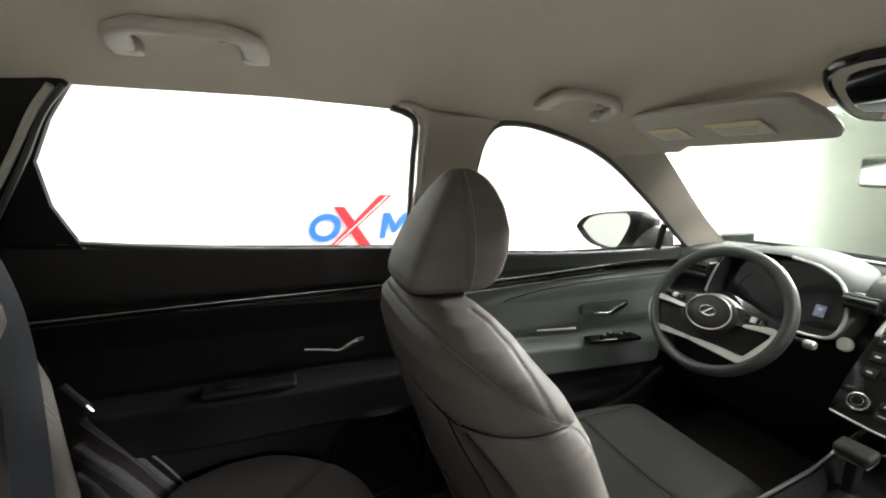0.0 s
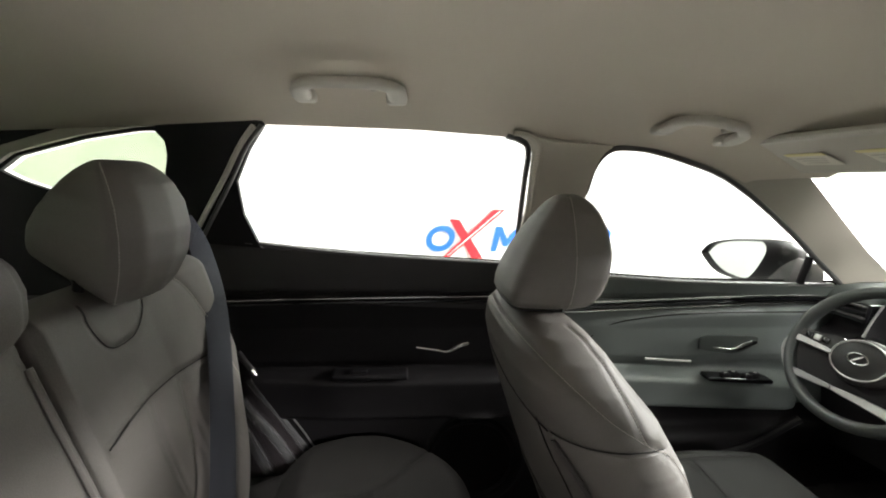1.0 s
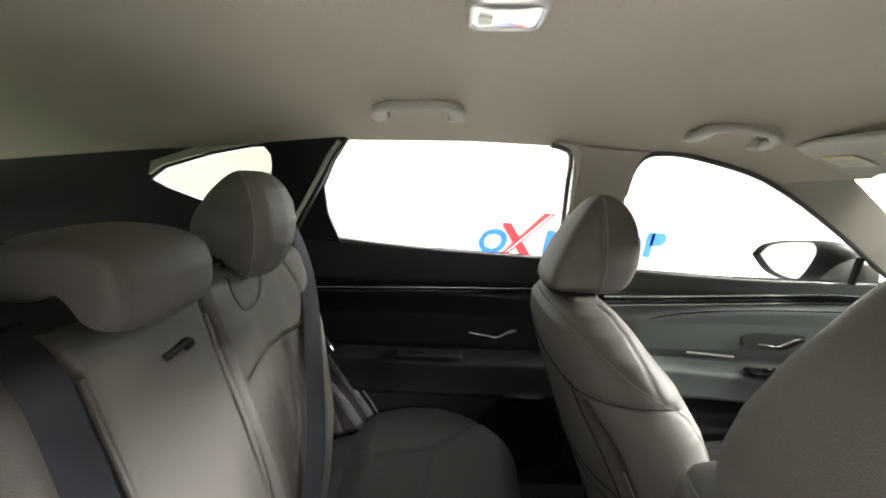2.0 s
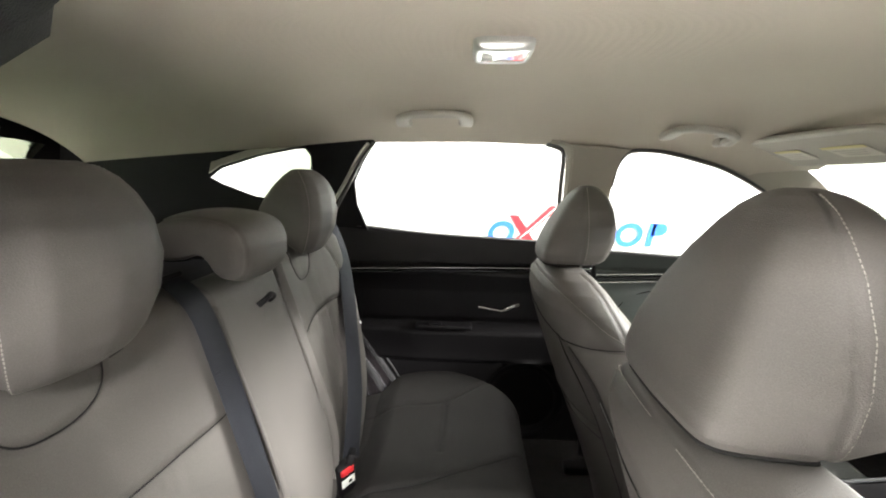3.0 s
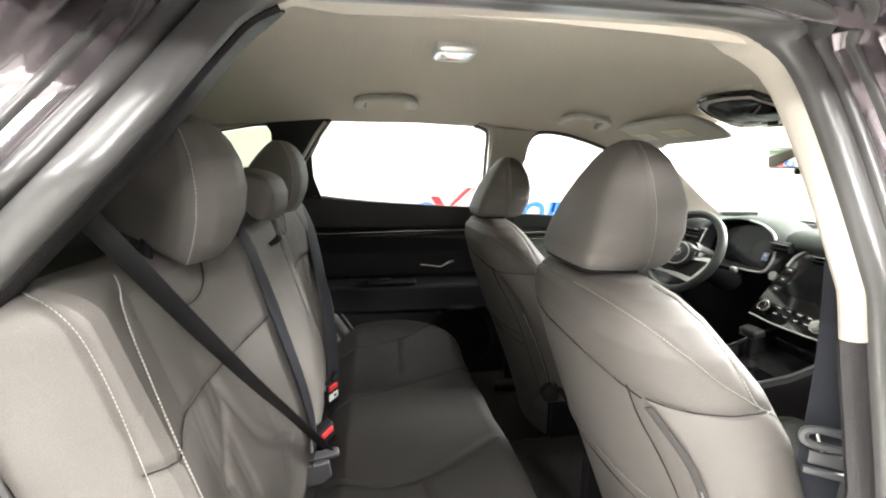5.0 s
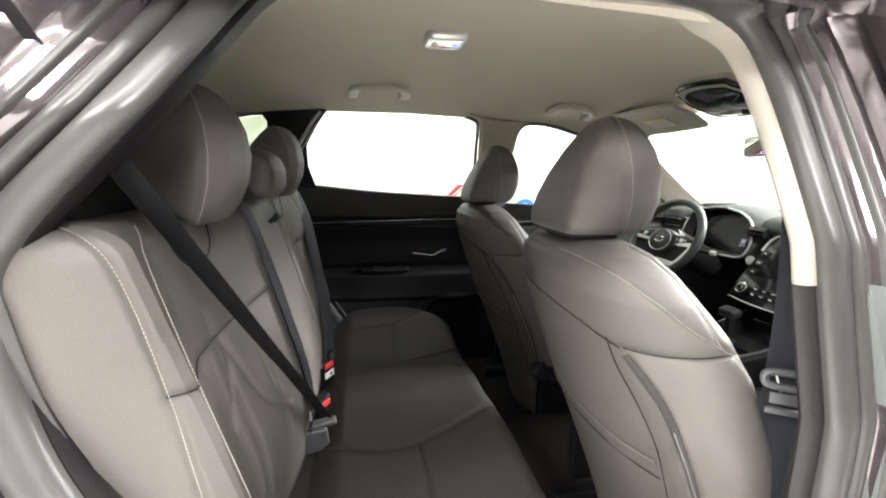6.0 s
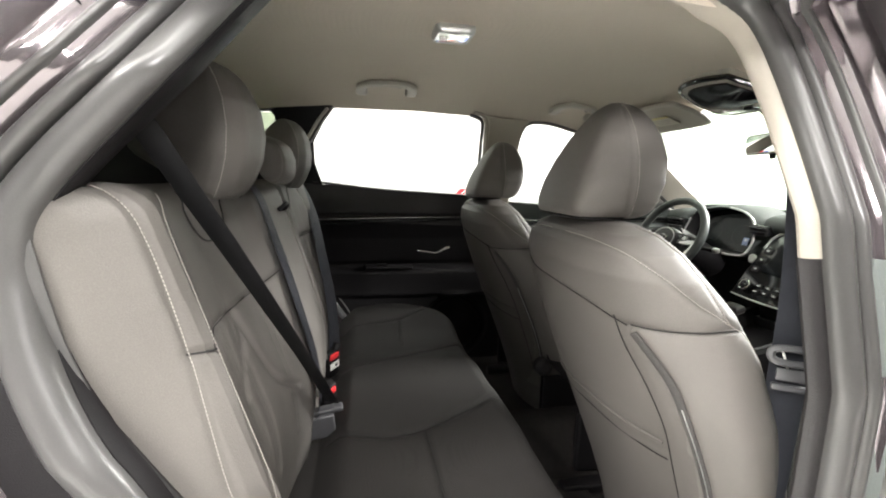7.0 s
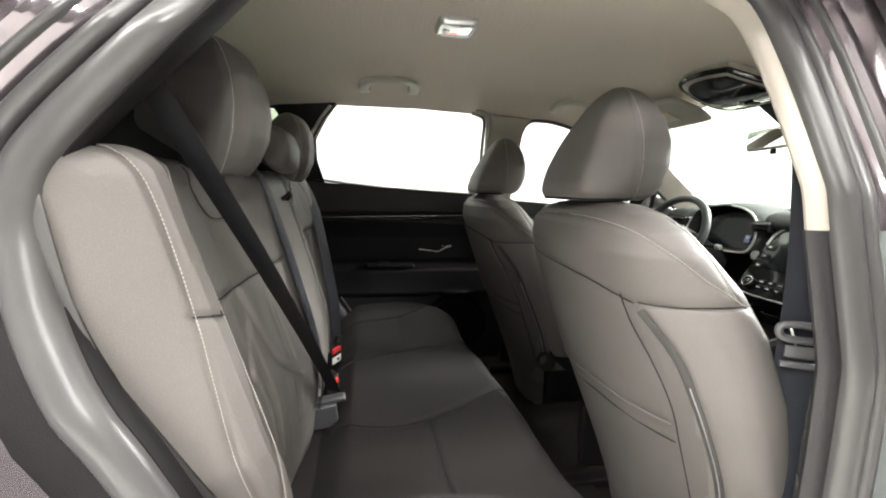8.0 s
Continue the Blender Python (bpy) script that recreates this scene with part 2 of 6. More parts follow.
def seg_dist(Q, line):
    """Distance of points Q (n x 3) to a polyline."""
    best = np.full(len(Q), 1e9)
    for a, b in zip(line[:-1], line[1:]):
        ab = b - a
        t = np.clip(((Q - a) @ ab) / max(ab @ ab, 1e-12), 0, 1)
        best = np.minimum(best, np.linalg.norm(Q - (a + t[:, None] * ab), axis=1))
    return best


def snap(P, N, line, n):
    """Lays a rough line onto a surface grid: points and normals."""
    V, NN = P.reshape(-1, 3), N.reshape(-1, 3)
    pts, nor = [], []
    for p in spline(line, n):
        k = np.argmin(((V - p) ** 2).sum(1))
        pts.append(p - ((p - V[k]) @ NN[k]) * NN[k])
        nor.append(NN[k])
    pts, nor = np.array(pts), np.array(nor)
    for _ in range(4):
        pts[1:-1] = (pts[:-2] + 2 * pts[1:-1] + pts[2:]) / 4
        nor[1:-1] = (nor[:-2] + 2 * nor[1:-1] + nor[2:]) / 4
    return pts, nor / np.linalg.norm(nor, axis=1)[:, None]


def carve(P, N, lines, w=0.004, depth=0.004):
    """Presses seams into a surface grid along lines that lie on it."""
    Q = P.reshape(-1, 3).copy()
    NN = N.reshape(-1, 3)
    for ln in lines:
        d = seg_dist(Q, ln)
        Q -= NN * (depth * np.exp(-(d / w) ** 2))[:, None]
    return Q.reshape(P.shape)


def stitches(pts, nor, pitch=0.0046, length=0.0030, wide=0.0008, lift=0.0004):
    L = np.r_[0, np.cumsum(np.linalg.norm(np.diff(pts, axis=0), axis=1))]
    V, F = [], []
    cube = [(0, 1, 2, 3), (7, 6, 5, 4), (0, 4, 5, 1), (1, 5, 6, 2), (2, 6, 7, 3), (3, 7, 4, 0)]
    for s in np.arange(0, L[-1] - length, pitch):
        a = np.array([np.interp(s, L, pts[:, k]) for k in range(3)])
        b = np.array([np.interp(s + length, L, pts[:, k]) for k in range(3)])
        n = nor[min(np.searchsorted(L, s), len(nor) - 1)]
        t = b - a
        c = np.cross(n, t)
        c *= wide / 2 / max(np.linalg.norm(c), 1e-9)
        o = len(V)
        for h in (lift - 0.0010, lift + 0.0004):
            V += [tuple(a - c + n * h), tuple(a + c + n * h), tuple(b + c + n * h), tuple(b - c + n * h)]
        F += [tuple(i + o for i in f) for f in cube]
    return V, F


def sew(parent, lines, r=0.0010):
    """Dark sewn joints: thin cords sunk into a surface along snapped lines."""
    for q, nn in lines:
        part("seam", sweep(q - nn * r * 0.6, circle_profile(r, 6), nn), M_PIPING, parent, "dark sewn seam")


def superring(cx, cy, z, a_back, a_front, hw, n=96, p=2.8, wing=0.0, taper=0.0):
    """A flat ring round (cx, cy) at height z: depth a_back and a_front, half width hw."""
    out = []
    for i in range(n):
        th = 2 * math.pi * i / n
        c, s = math.cos(th), math.sin(th)
        u = math.copysign(abs(c) ** (2 / p), c)
        v = math.copysign(abs(s) ** (2 / p), s)
        x = cx + u * (a_front if u > 0 else a_back)
        if u > 0 and wing:
            x += wing * (v * v - 0.45) * u
        out.append((x, cy + v * hw * (1 - taper * max(0.0, -u)), z))
    return out


def side_y(z):
    """Half width of the cabin's side at height z."""
    return float(np.interp(z, [0.3, 0.95, 1.17, 1.46, 1.56], [0.70, 0.70, 0.655, 0.53, 0.47]))


def cdt_panel(outline, holes, mapf, step=0.04, thick=0.012):
    """A sheet over a flat outline with holes, bent onto a surface: mapf(x, z, out) gives the place, out metres outward."""
    from mathutils.geometry import delaunay_2d_cdt
    loops = [outline, *holes]
    verts, edges = [], []
    for lp in loops:
        o = len(verts)
        verts += [Vector(p) for p in lp]
        edges += [(o + i, o + (i + 1) % len(lp)) for i in range(len(lp))]

    def inside(p, lp):
        x, y = p
        res = False
        for (x1, y1), (x2, y2) in zip(lp, lp[1:] + lp[:1]):
            if (y1 > y) != (y2 > y) and x < (x2 - x1) * (y - y1) / (y2 - y1) + x1:
                res = not res
        return res

    def ok(p):
        return inside(p, outline) and not any(inside(p, h) for h in holes)

    xs, zs = [p[0] for p in outline], [p[1] for p in outline]
    for gx in np.arange(min(xs) + step / 2, max(xs), step):
        for gz in np.arange(min(zs) + step / 2, max(zs), step):
            if ok((gx, gz)):
                verts.append(Vector((gx, gz)))
    V2, _, F2, *_ = delaunay_2d_cdt(verts, edges, [], 0, 1e-5)
    faces = [f for f in F2 if ok((sum(V2[i].x for i in f) / len(f), sum(V2[i].y for i in f) / len(f)))]
    n = len(V2)
    V = [tuple(mapf(v.x, v.y, 0.0)) for v in V2] + [tuple(mapf(v.x, v.y, thick)) for v in V2]
    F = [tuple(f) for f in faces] + [tuple(i + n for i in reversed(f)) for f in faces]
    count = {}
    for f in faces:
        for a, b in zip(f, f[1:] + f[:1]):
            count[(a, b)] = 1
    for a, b in count:
        if (b, a) not in count:
            F.append((b, a, a + n, b + n))
    bm = bmesh.new()
    me = bpy.data.meshes.new("tmp")
    me.from_pydata(V, [], F)
    bm.from_mesh(me)
    bpy.data.meshes.remove(me)
    bmesh.ops.recalc_face_normals(bm, faces=bm.faces)
    bmesh.ops.delete(bm, geom=[v for v in bm.verts if not v.link_faces], context="VERTS")
    return bm


def left(x, z, out):
    return x, side_y(z) + out, z


def right(x, z, out):
    return x, -side_y(z) - out, z


def smooth_loop(pts, n):
    P = list(pts) + [pts[0]]
    return [tuple(p) for p in spline(P, n + 1)[:-1]]

# ---- studio room ----
RX0, RX1, RY0, RY1, RH = -5.2, 9.8, -3.6, 2.7, 3.4
solo("floor", rbox(((RX0 + RX1) / 2, (RY0 + RY1) / 2, -0.05), (RX1 - RX0 + 0.4, RY1 - RY0 + 0.4, 0.1), 0.002, 1), M_FLOOR, "pale grey polished studio floor", "floor", "structure")
solo("ceiling", rbox(((RX0 + RX1) / 2, (RY0 + RY1) / 2, RH + 0.05), (RX1 - RX0 + 0.4, RY1 - RY0 + 0.4, 0.1), 0.002, 1), M_WALL, "plain white studio ceiling", "ceiling", "structure")
for nm, c, s in (("wall_left", ((RX0 + RX1) / 2, RY1 + 0.1, RH / 2), (RX1 - RX0 + 0.4, 0.2, RH)), ("wall_right", ((RX0 + RX1) / 2, RY0 - 0.1, RH / 2), (RX1 - RX0 + 0.4, 0.2, RH)),
                 ("wall_front", (RX1 + 0.1, (RY0 + RY1) / 2, RH / 2), (0.2, RY1 - RY0, RH)), ("wall_rear", (RX0 - 0.1, (RY0 + RY1) / 2, RH / 2), (0.2, RY1 - RY0, RH))):
    # right wall is unseen: darkened and set close to cut light from that side
    far_side = nm == "wall_right"
    solo(nm, rbox(c, s, 0.002, 1), M_DARKWALL if far_side else M_WALL, "plain unseen wall, charcoal to hold back light from the right" if far_side else "plain white painted studio wall", "wall", "structure")

# dealer's sign on the wall: plain coloured shapes, 8 mm proud
sign = thing("wall_sign", (0.65, RY1, 0.75), "blue and red raised shapes in a row on the white wall", "sign")
SY = RY1 - 0.009


def slab(pts, y=SY, d=0.008):
    n = len(pts)
    V = [(x, y - d / 2, z) for x, z in pts] + [(x, y + d / 2, z) for x, z in pts]
    return V, [tuple(range(n)), tuple(range(2 * n - 1, n - 1, -1))] + [(i, i + n, (i + 1) % n + n, (i + 1) % n) for i in range(n)]


def lean(pts, x0, z0, k=0.18):
    return [(x0 + x + k * z, z0 + z) for x, z in pts]


def oval_ring(x0, z0, w, h, t):
    A = np.linspace(0, 2 * math.pi, 40, endpoint=False)
    rows = []
    for rw, rh, y in ((w / 2, h / 2, SY - 0.004), (w / 2 - t, h / 2 - t, SY - 0.004), (w / 2 - t, h / 2 - t, SY + 0.004), (w / 2, h / 2, SY + 0.004)):
        rows.append([(x0 + rw * math.cos(a) + 0.18 * rh * math.sin(a), y, z0 + rh * math.sin(a)) for a in A])
    return grid(np.array(rows + rows[:1]), wrap=True)


for cx in (0.062, 0.85, 1.10):
    part("blue_ring", oval_ring(cx, 0.893, 0.215, 0.20, 0.042), M_BLUE, sign, "blue oval ring")
part("red_slash", slab([(0.125, 1.04), (0.20, 1.04), (0.39, 0.745), (0.305, 0.745)]), M_SIGNRED, sign, "red slanting bar")
part("red_slash", slab([(0.09, 0.755), (0.135, 0.755), (0.545, 1.12), (0.455, 1.12)], SY - 0.002), M_SIGNRED, sign, "red slanting bar")
part("pale_slash", slab([(0.115, 0.762), (0.122, 0.762), (0.515, 1.112), (0.503, 1.112)], SY - 0.005), M_WHITE, sign, "thin white line on the red bar")
part("blue_block", slab(lean([(0, 0), (0.04, 0), (0.045, 0.12), (0.09, 0.04), (0.115, 0.04), (0.17, 0.12), (0.175, 0), (0.215, 0), (0.215, 0.19), (0.165, 0.19), (0.105, 0.10), (0.05, 0.19), (0, 0.19)], 0.45, 0.80)), M_BLUE, sign, "blue notched block")
part("blue_bar", slab(lean([(0, 0), (0.05, 0), (0.05, 0.19), (0, 0.19)], 1.23, 0.80)), M_BLUE, sign, "blue upright bar")
part("blue_block", slab(lean([(0, 0), (0.09, 0), (0.12, 0.03), (0.12, 0.07), (0.09, 0.10), (0, 0.10)], 1.27, 0.89)), M_BLUE, sign, "blue rounded block")

# ---- car shell ----
EDGE_X = [-1.7, -1.1, -0.715, -0.5, -0.2, 0.0, 0.12, 0.25, 0.37, 0.5, 0.66, 0.80]
EDGE_Z = [1.36, 1.41, 1.437, 1.455, 1.457, 1.45, 1.443, 1.432, 1.427, 1.398, 1.335, 1.27]
MID_X = [-1.7, -1.35, -1.0, -0.7, -0.2, 0.2, 0.45, 0.6, 0.72, 0.80]
MID_Z = [1.49, 1.53, 1.546, 1.562, 1.574, 1.566, 1.534, 1.499, 1.468, 1.445]


def roof_z(x, y):
    ze, zc = np.interp(x, EDGE_X, EDGE_Z), np.interp(x, MID_X, MID_Z)
    w = min(1.0, abs(y) / side_y(ze))
    return float(ze + (zc - ze) * (1 - w ** 3.6))


def roof_rows(x0, x1, lift=0.0, n=90, m=64, inset=0.0):
    rows = []
    for x in np.linspace(x0, x1, n):
        ze = np.interp(x, EDGE_X, EDGE_Z)
        hw = side_y(ze)
        floor_z = float(np.interp(x, [0.5, 0.6, 0.745], [0.0, 1.372, 1.384]))
        while roof_z(x, hw) < floor_z and hw > 0.3:
            hw -= 0.004
        k = 1 + lift * 1.3 / hw
        rows.append([(x, k * (hw - (inset if a < 0 else 0)) * math.sin(a), roof_z(x, (hw - (inset if a < 0 else 0)) * math.sin(a)) + lift) for a in np.linspace(-math.pi / 2, math.pi / 2, m)])
    return np.array(rows)


lo, hi = roof_rows(-1.46, 0.745, inset=0.026), roof_rows(-1.46, 0.745, 0.012, inset=0.026)
solo("ceiling_headliner", grid(np.concatenate([lo, hi[:, ::-1]], axis=1), wrap=True, caps=False), M_LINER, "beige knitted headliner curving down to the windows", "headliner", "structure")
lo, hi = roof_rows(-1.75, 0.80, 0.03), roof_rows(-1.75, 0.80, 0.045)
solo("roof_skin", grid(np.concatenate([lo, hi[:, ::-1]], axis=1), wrap=True), M_PAINT, "dark maroon painted car roof", "roof", "structure")
W_REAR = [(-0.582, 1.19), (-0.59, 1.26), (-0.582, 1.336), (-0.543, 1.404), (-0.515, 1.44), (-0.495, 1.45), (-0.2, 1.453), (0.0, 1.446), (0.03, 1.436), (0.048, 1.417), (0.052, 1.343), (0.06, 1.207), (0.055, 1.14), (-0.34, 1.163)]
W_FRONT = [(0.222, 1.115), (0.22, 1.25), (0.219, 1.335), (0.224, 1.375), (0.237, 1.403), (0.258, 1.421), (0.30, 1.429), (0.372, 1.42), (0.5, 1.390), (0.58, 1.36), (0.665, 1.318), (0.765, 1.262), (0.865, 1.203), (0.905, 1.178), (0.908, 1.086), (0.6, 1.092)]
W_TRI = [(0.932, 1.158), (1.03, 1.095), (0.935, 1.09)]
W_QUART = [(-1.06, 1.345), (-1.01, 1.375), (-0.87, 1.413), (-0.76, 1.433), (-0.725, 1.434), (-0.712, 1.415), (-0.716, 1.385), (-0.733, 1.345), (-0.78, 1.30), (-0.85, 1.275), (-0.93, 1.285), (-1.03, 1.325)]
edge_pts = [(x, z + 0.006) for x, z in zip(EDGE_X, EDGE_Z)]
A_TOP = [(0.745, 1.392), (0.90, 1.292), (1.06, 1.19), (1.22, 1.091)]

# side structure of the left: pillars and rails, cut open at the windows
solo("pillar_b_left", cdt_panel([(0.062, 1.10), (0.075, 1.30), (0.066, 1.42), (0.045, 1.455), (0.25, 1.44), (0.222, 1.398), (0.213, 1.348), (0.216, 1.10)], [], lambda x, z, o: left(x, z, o - 0.012 - 0.02 * max(0, 1 - ((x - 0.14) / 0.09) ** 2))), M_BEIGE, "beige plastic trim of the pillar between the doors", "pillar", "structure")
solo("pillar_a_left", cdt_panel([(0.5, 1.40), (0.58, 1.366), (0.665, 1.324), (0.765, 1.268), (0.865, 1.209), (0.96, 1.15), (1.04, 1.09), (1.22, 1.085), *A_TOP[::-1], (0.70, 1.43), (0.6, 1.43), (0.5, 1.415)], [], lambda x, z, o: (x, side_y(z) + o - 0.006 - 0.16 * max(0.0, (z - np.interp(x, [0.5, 0.66, 0.865, 1.04, 1.22], [1.398, 1.327, 1.209, 1.09, 1.0]))), z), 0.03), M_BEIGE, "beige windscreen pillar trim", "pillar", "structure")
solo("pillar_c_left", cdt_panel([(-0.70, 1.16), (-0.56, 1.16), (-0.588, 1.26), (-0.586, 1.336), (-0.546, 1.404), (-0.505, 1.456), (-0.52, 1.475), (-0.72, 1.475), (-1.1, 1.46), (-1.62, 1.44), (-1.76, 1.0), (-1.76, 0.45), (-0.70, 0.45)], [W_QUART], lambda x, z, o: left(x, z, o - 0.006), 0.05), M_BLACK, "black plastic rear pillar and load-bay trim", "pillar", "structure")
solo("quarter_header_left", cdt_panel([(-0.72, 1.443), (-0.76, 1.439), (-0.87, 1.419), (-1.01, 1.381), (-1.05, 1.358), (-1.03, 1.392), (-0.9, 1.430)], [], lambda x, z, o: left(x, z, o - 0.019), 0.05), M_BEIGE, "beige trim over the small rear window", "trim", "structure")


def pane(name, outline, mp, m, label):
    ob = part(name, cdt_panel(outline, [], mp, 0.05, 0.004), m, None, label, 38, "structure", "window")
    ob.visible_shadow = False
    return ob


pane("window_1", [(x * 1.0, z) for x, z in W_REAR], lambda x, z, o: left(x, z, o + 0.02), G_SIDE, "clear rear door window glass, closed")
pane("window_2", W_FRONT, lambda x, z, o: left(x, z, o + 0.02), G_SIDE, "clear front door window glass, closed")
pane("window_3", W_TRI, lambda x, z, o: left(x, z, o + 0.02), G_SIDE, "small fixed corner window glass")
pane("window_4", W_QUART, lambda x, z, o: left(x, z, o + 0.02), G_PRIV, "green tinted rear quarter window glass")

# left window frames: rubber and satin strips round the glass
def strip_on(fn, pts, r, m, name, label, n=60, off=0.0, squash=1.0):
    S = spline(pts, n)
    P = np.array([fn(x, z, off) for x, z in S])
    return solo(name, tube(P, r, 8, (0.02, 1, 0.3), squash), m, label, "trim", "structure")


strip_on(left, [(-0.70, 1.215), (-0.66, 1.27), (-0.605, 1.345), (-0.56, 1.41), (-0.525, 1.45)], 0.006, M_HANDLE, "trim_1", "grey strip along the sloping door frame", off=-0.016)
strip_on(left, [(-0.69, 1.20), (-0.645, 1.265), (-0.59, 1.345), (-0.548, 1.41), (-0.51, 1.452)], 0.005, M_RUBBER, "trim_2", "dark rubber along the sloping door frame", off=-0.012)
strip_on(left, [(0.004, 1.452), (0.035, 1.444), (0.058, 1.424), (0.063, 1.343), (0.072, 1.207), (0.075, 1.13)], 0.007, M_RUBBER, "trim_3", "dark rubber window seal", off=-0.004)
strip_on(left, [(0.015, 1.457), (0.05, 1.452), (0.076, 1.428), (0.082, 1.343), (0.09, 1.207), (0.094, 1.13)], 0.006, M_BEIGE, "trim_4", "beige door frame edge", off=-0.022)
strip_on(left, [(0.215, 1.33), (0.220, 1.395), (0.245, 1.430), (0.30, 1.436), (0.372, 1.427), (0.5, 1.396), (0.58, 1.366), (0.665, 1.324), (0.765, 1.268), (0.865, 1.209), (0.925, 1.17), (1.04, 1.092)], 0.007, M_RUBBER, "trim_5", "dark rubber seal along the windscreen pillar", off=-0.008)
strip_on(left, [(0.918, 1.17), (0.92, 1.09)], 0.010, M_BLACK, "trim_6", "black upright post of the corner window", n=8, off=-0.004)
strip_on(left, [(-0.60, 1.188), (-0.34, 1.160), (0.06, 1.137)], 0.006, M_RUBBER, "trim_7", "dark rubber strip at the window sill", off=0.0)
strip_on(left, [(0.215, 1.112), (0.6, 1.089), (1.03, 1.084)], 0.006, M_RUBBER, "trim_8", "dark rubber strip at the window sill", off=0.0)
# dark fixed corner of the rear door
solo("trim_9", cdt_panel([(-0.685, 1.18), (-0.586, 1.184), (-0.60, 1.25), (-0.588, 1.333), (-0.60, 1.335), (-0.655, 1.255), (-0.69, 1.205)], [], lambda x, z, o: left(x, z, o - 0.004), 0.03), M_BLACK, "black triangular corner of the rear door frame", "trim", "structure")


# ---- left doors: trim sheets with relief ----
def door_sheet(x0, x1, relief, top, bottom, keep, nx, nz):
    X, Z = np.linspace(x0, x1, nx), np.linspace(0, 1, nz)
    P = np.zeros((nx, nz, 3))
    for i, x in enumerate(X):
        zt, zb = top(x), bottom(x)
        for j, s in enumerate(Z):
            z = zb + (zt - zb) * s
            xx = max(x, keep(z)) if keep else x
            P[i, j] = (xx, side_y(z) - relief(xx, z), z)
    return P


def bump(v, lo, hi, soft):
    """1 between lo and hi, falling to 0 over soft metres."""
    return 1 / (1 + math.exp(-(v - lo) / soft * 4)) * 1 / (1 + math.exp((v - hi) / soft * 4))


def rear_relief(x, z):
    r = 0.012 * bump(z, 1.052, 1.30, 0.012) - 0.004 * bump(z, 1.025, 1.052, 0.004)
    r += 0.008 * bump(z, 0.845, 1.024, 0.012)
    arm = bump(x, -0.66, 0.40, 0.05) * (0.65 + 0.35 * bump(x, -0.45, 0.3, 0.12))
    r += 0.058 * arm * bump(z, 0.70, 0.825, 0.016)
    r += 0.022 * bump(z, 0.3, 0.70, 0.03)
    d = math.hypot(x + 0.01, z - 0.56)
    r += 0.012 * math.exp(-((d - 0.145) / 0.012) ** 2)
    r -= 0.010 * bump(d, -1, 0.13, 0.01)
    return r


door_rl = thing("door_1", (-0.2, 0.70, 0.42), "closed black rear door trim with armrest and chrome handle", "door", "", "structure")
P = door_sheet(-0.70, 0.20, rear_relief, lambda x: float(np.interp(x, [-0.7, -0.34, 0.2], [1.186, 1.158, 1.131])), lambda x: 0.34, lambda z: float(np.interp(z, [0.42, 0.60, 0.825, 0.9, 1.2], [-0.35, -0.466, -0.615, -0.66, -0.70])), 150, 150)
zs = P[0, :, 2]
k1 = int(np.searchsorted(zs, 1.045))
part("upper_pad", grid(P[:, k1 - 1:], flip=True), M_PAD, door_rl, "dark padded upper door trim")
part("panel", grid(P[:, :k1], flip=True), M_BLACK, door_rl, "black grained lower door panel")
back = P.copy()
back[..., 1] = np.maximum(back[..., 1] + 0.05, 0.71)
part("shell", grid(back), M_PAINT, door_rl, "dark maroon painted door skin")


def left_line(door, name, pts, r, m, off, label="", n=50, squash=1.0):
    S = spline(pts, n)
    part(name, tube(np.array([(x, side_y(z) - off, z) for x, z in S]), r, 8, (0.02, 1, 0.2), squash), m, door, label)


left_line(door_rl, "trim_strip", [(-0.69, 1.030), (-0.34, 1.040), (0.0, 1.0465), (0.2, 1.049)], 0.0026, M_CHROME, 0.012, "thin chrome line")
left_line(door_rl, "trim_strip", [(-0.68, 1.018), (-0.34, 1.028), (0.0, 1.034), (0.2, 1.036)], 0.0035, M_GLOSS, 0.012, "glossy black line")
left_line(door_rl, "speaker_ring", [(-0.01 + 0.145 * math.cos(a), 0.56 + 0.145 * math.sin(a)) for a in np.linspace(0.2, 2.9, 24)], 0.006, M_BLACK, 0.026)
left_line(door_rl, "speaker_ring", [(-0.01 + 0.118 * math.cos(a), 0.555 + 0.118 * math.sin(a)) for a in np.linspace(0.0, 6.28, 40)], 0.004, M_BLACK, 0.026)
part("grip_cup", rbox((-0.30, 0.66, 0.832), (0.20, 0.05, 0.016), 0.007, 3), M_BLACK, door_rl, "glossy black switch plate on the armrest")
part("switch", rbox((-0.33, 0.655, 0.843), (0.045, 0.022, 0.010), 0.004, 2), M_BLACK, door_rl)


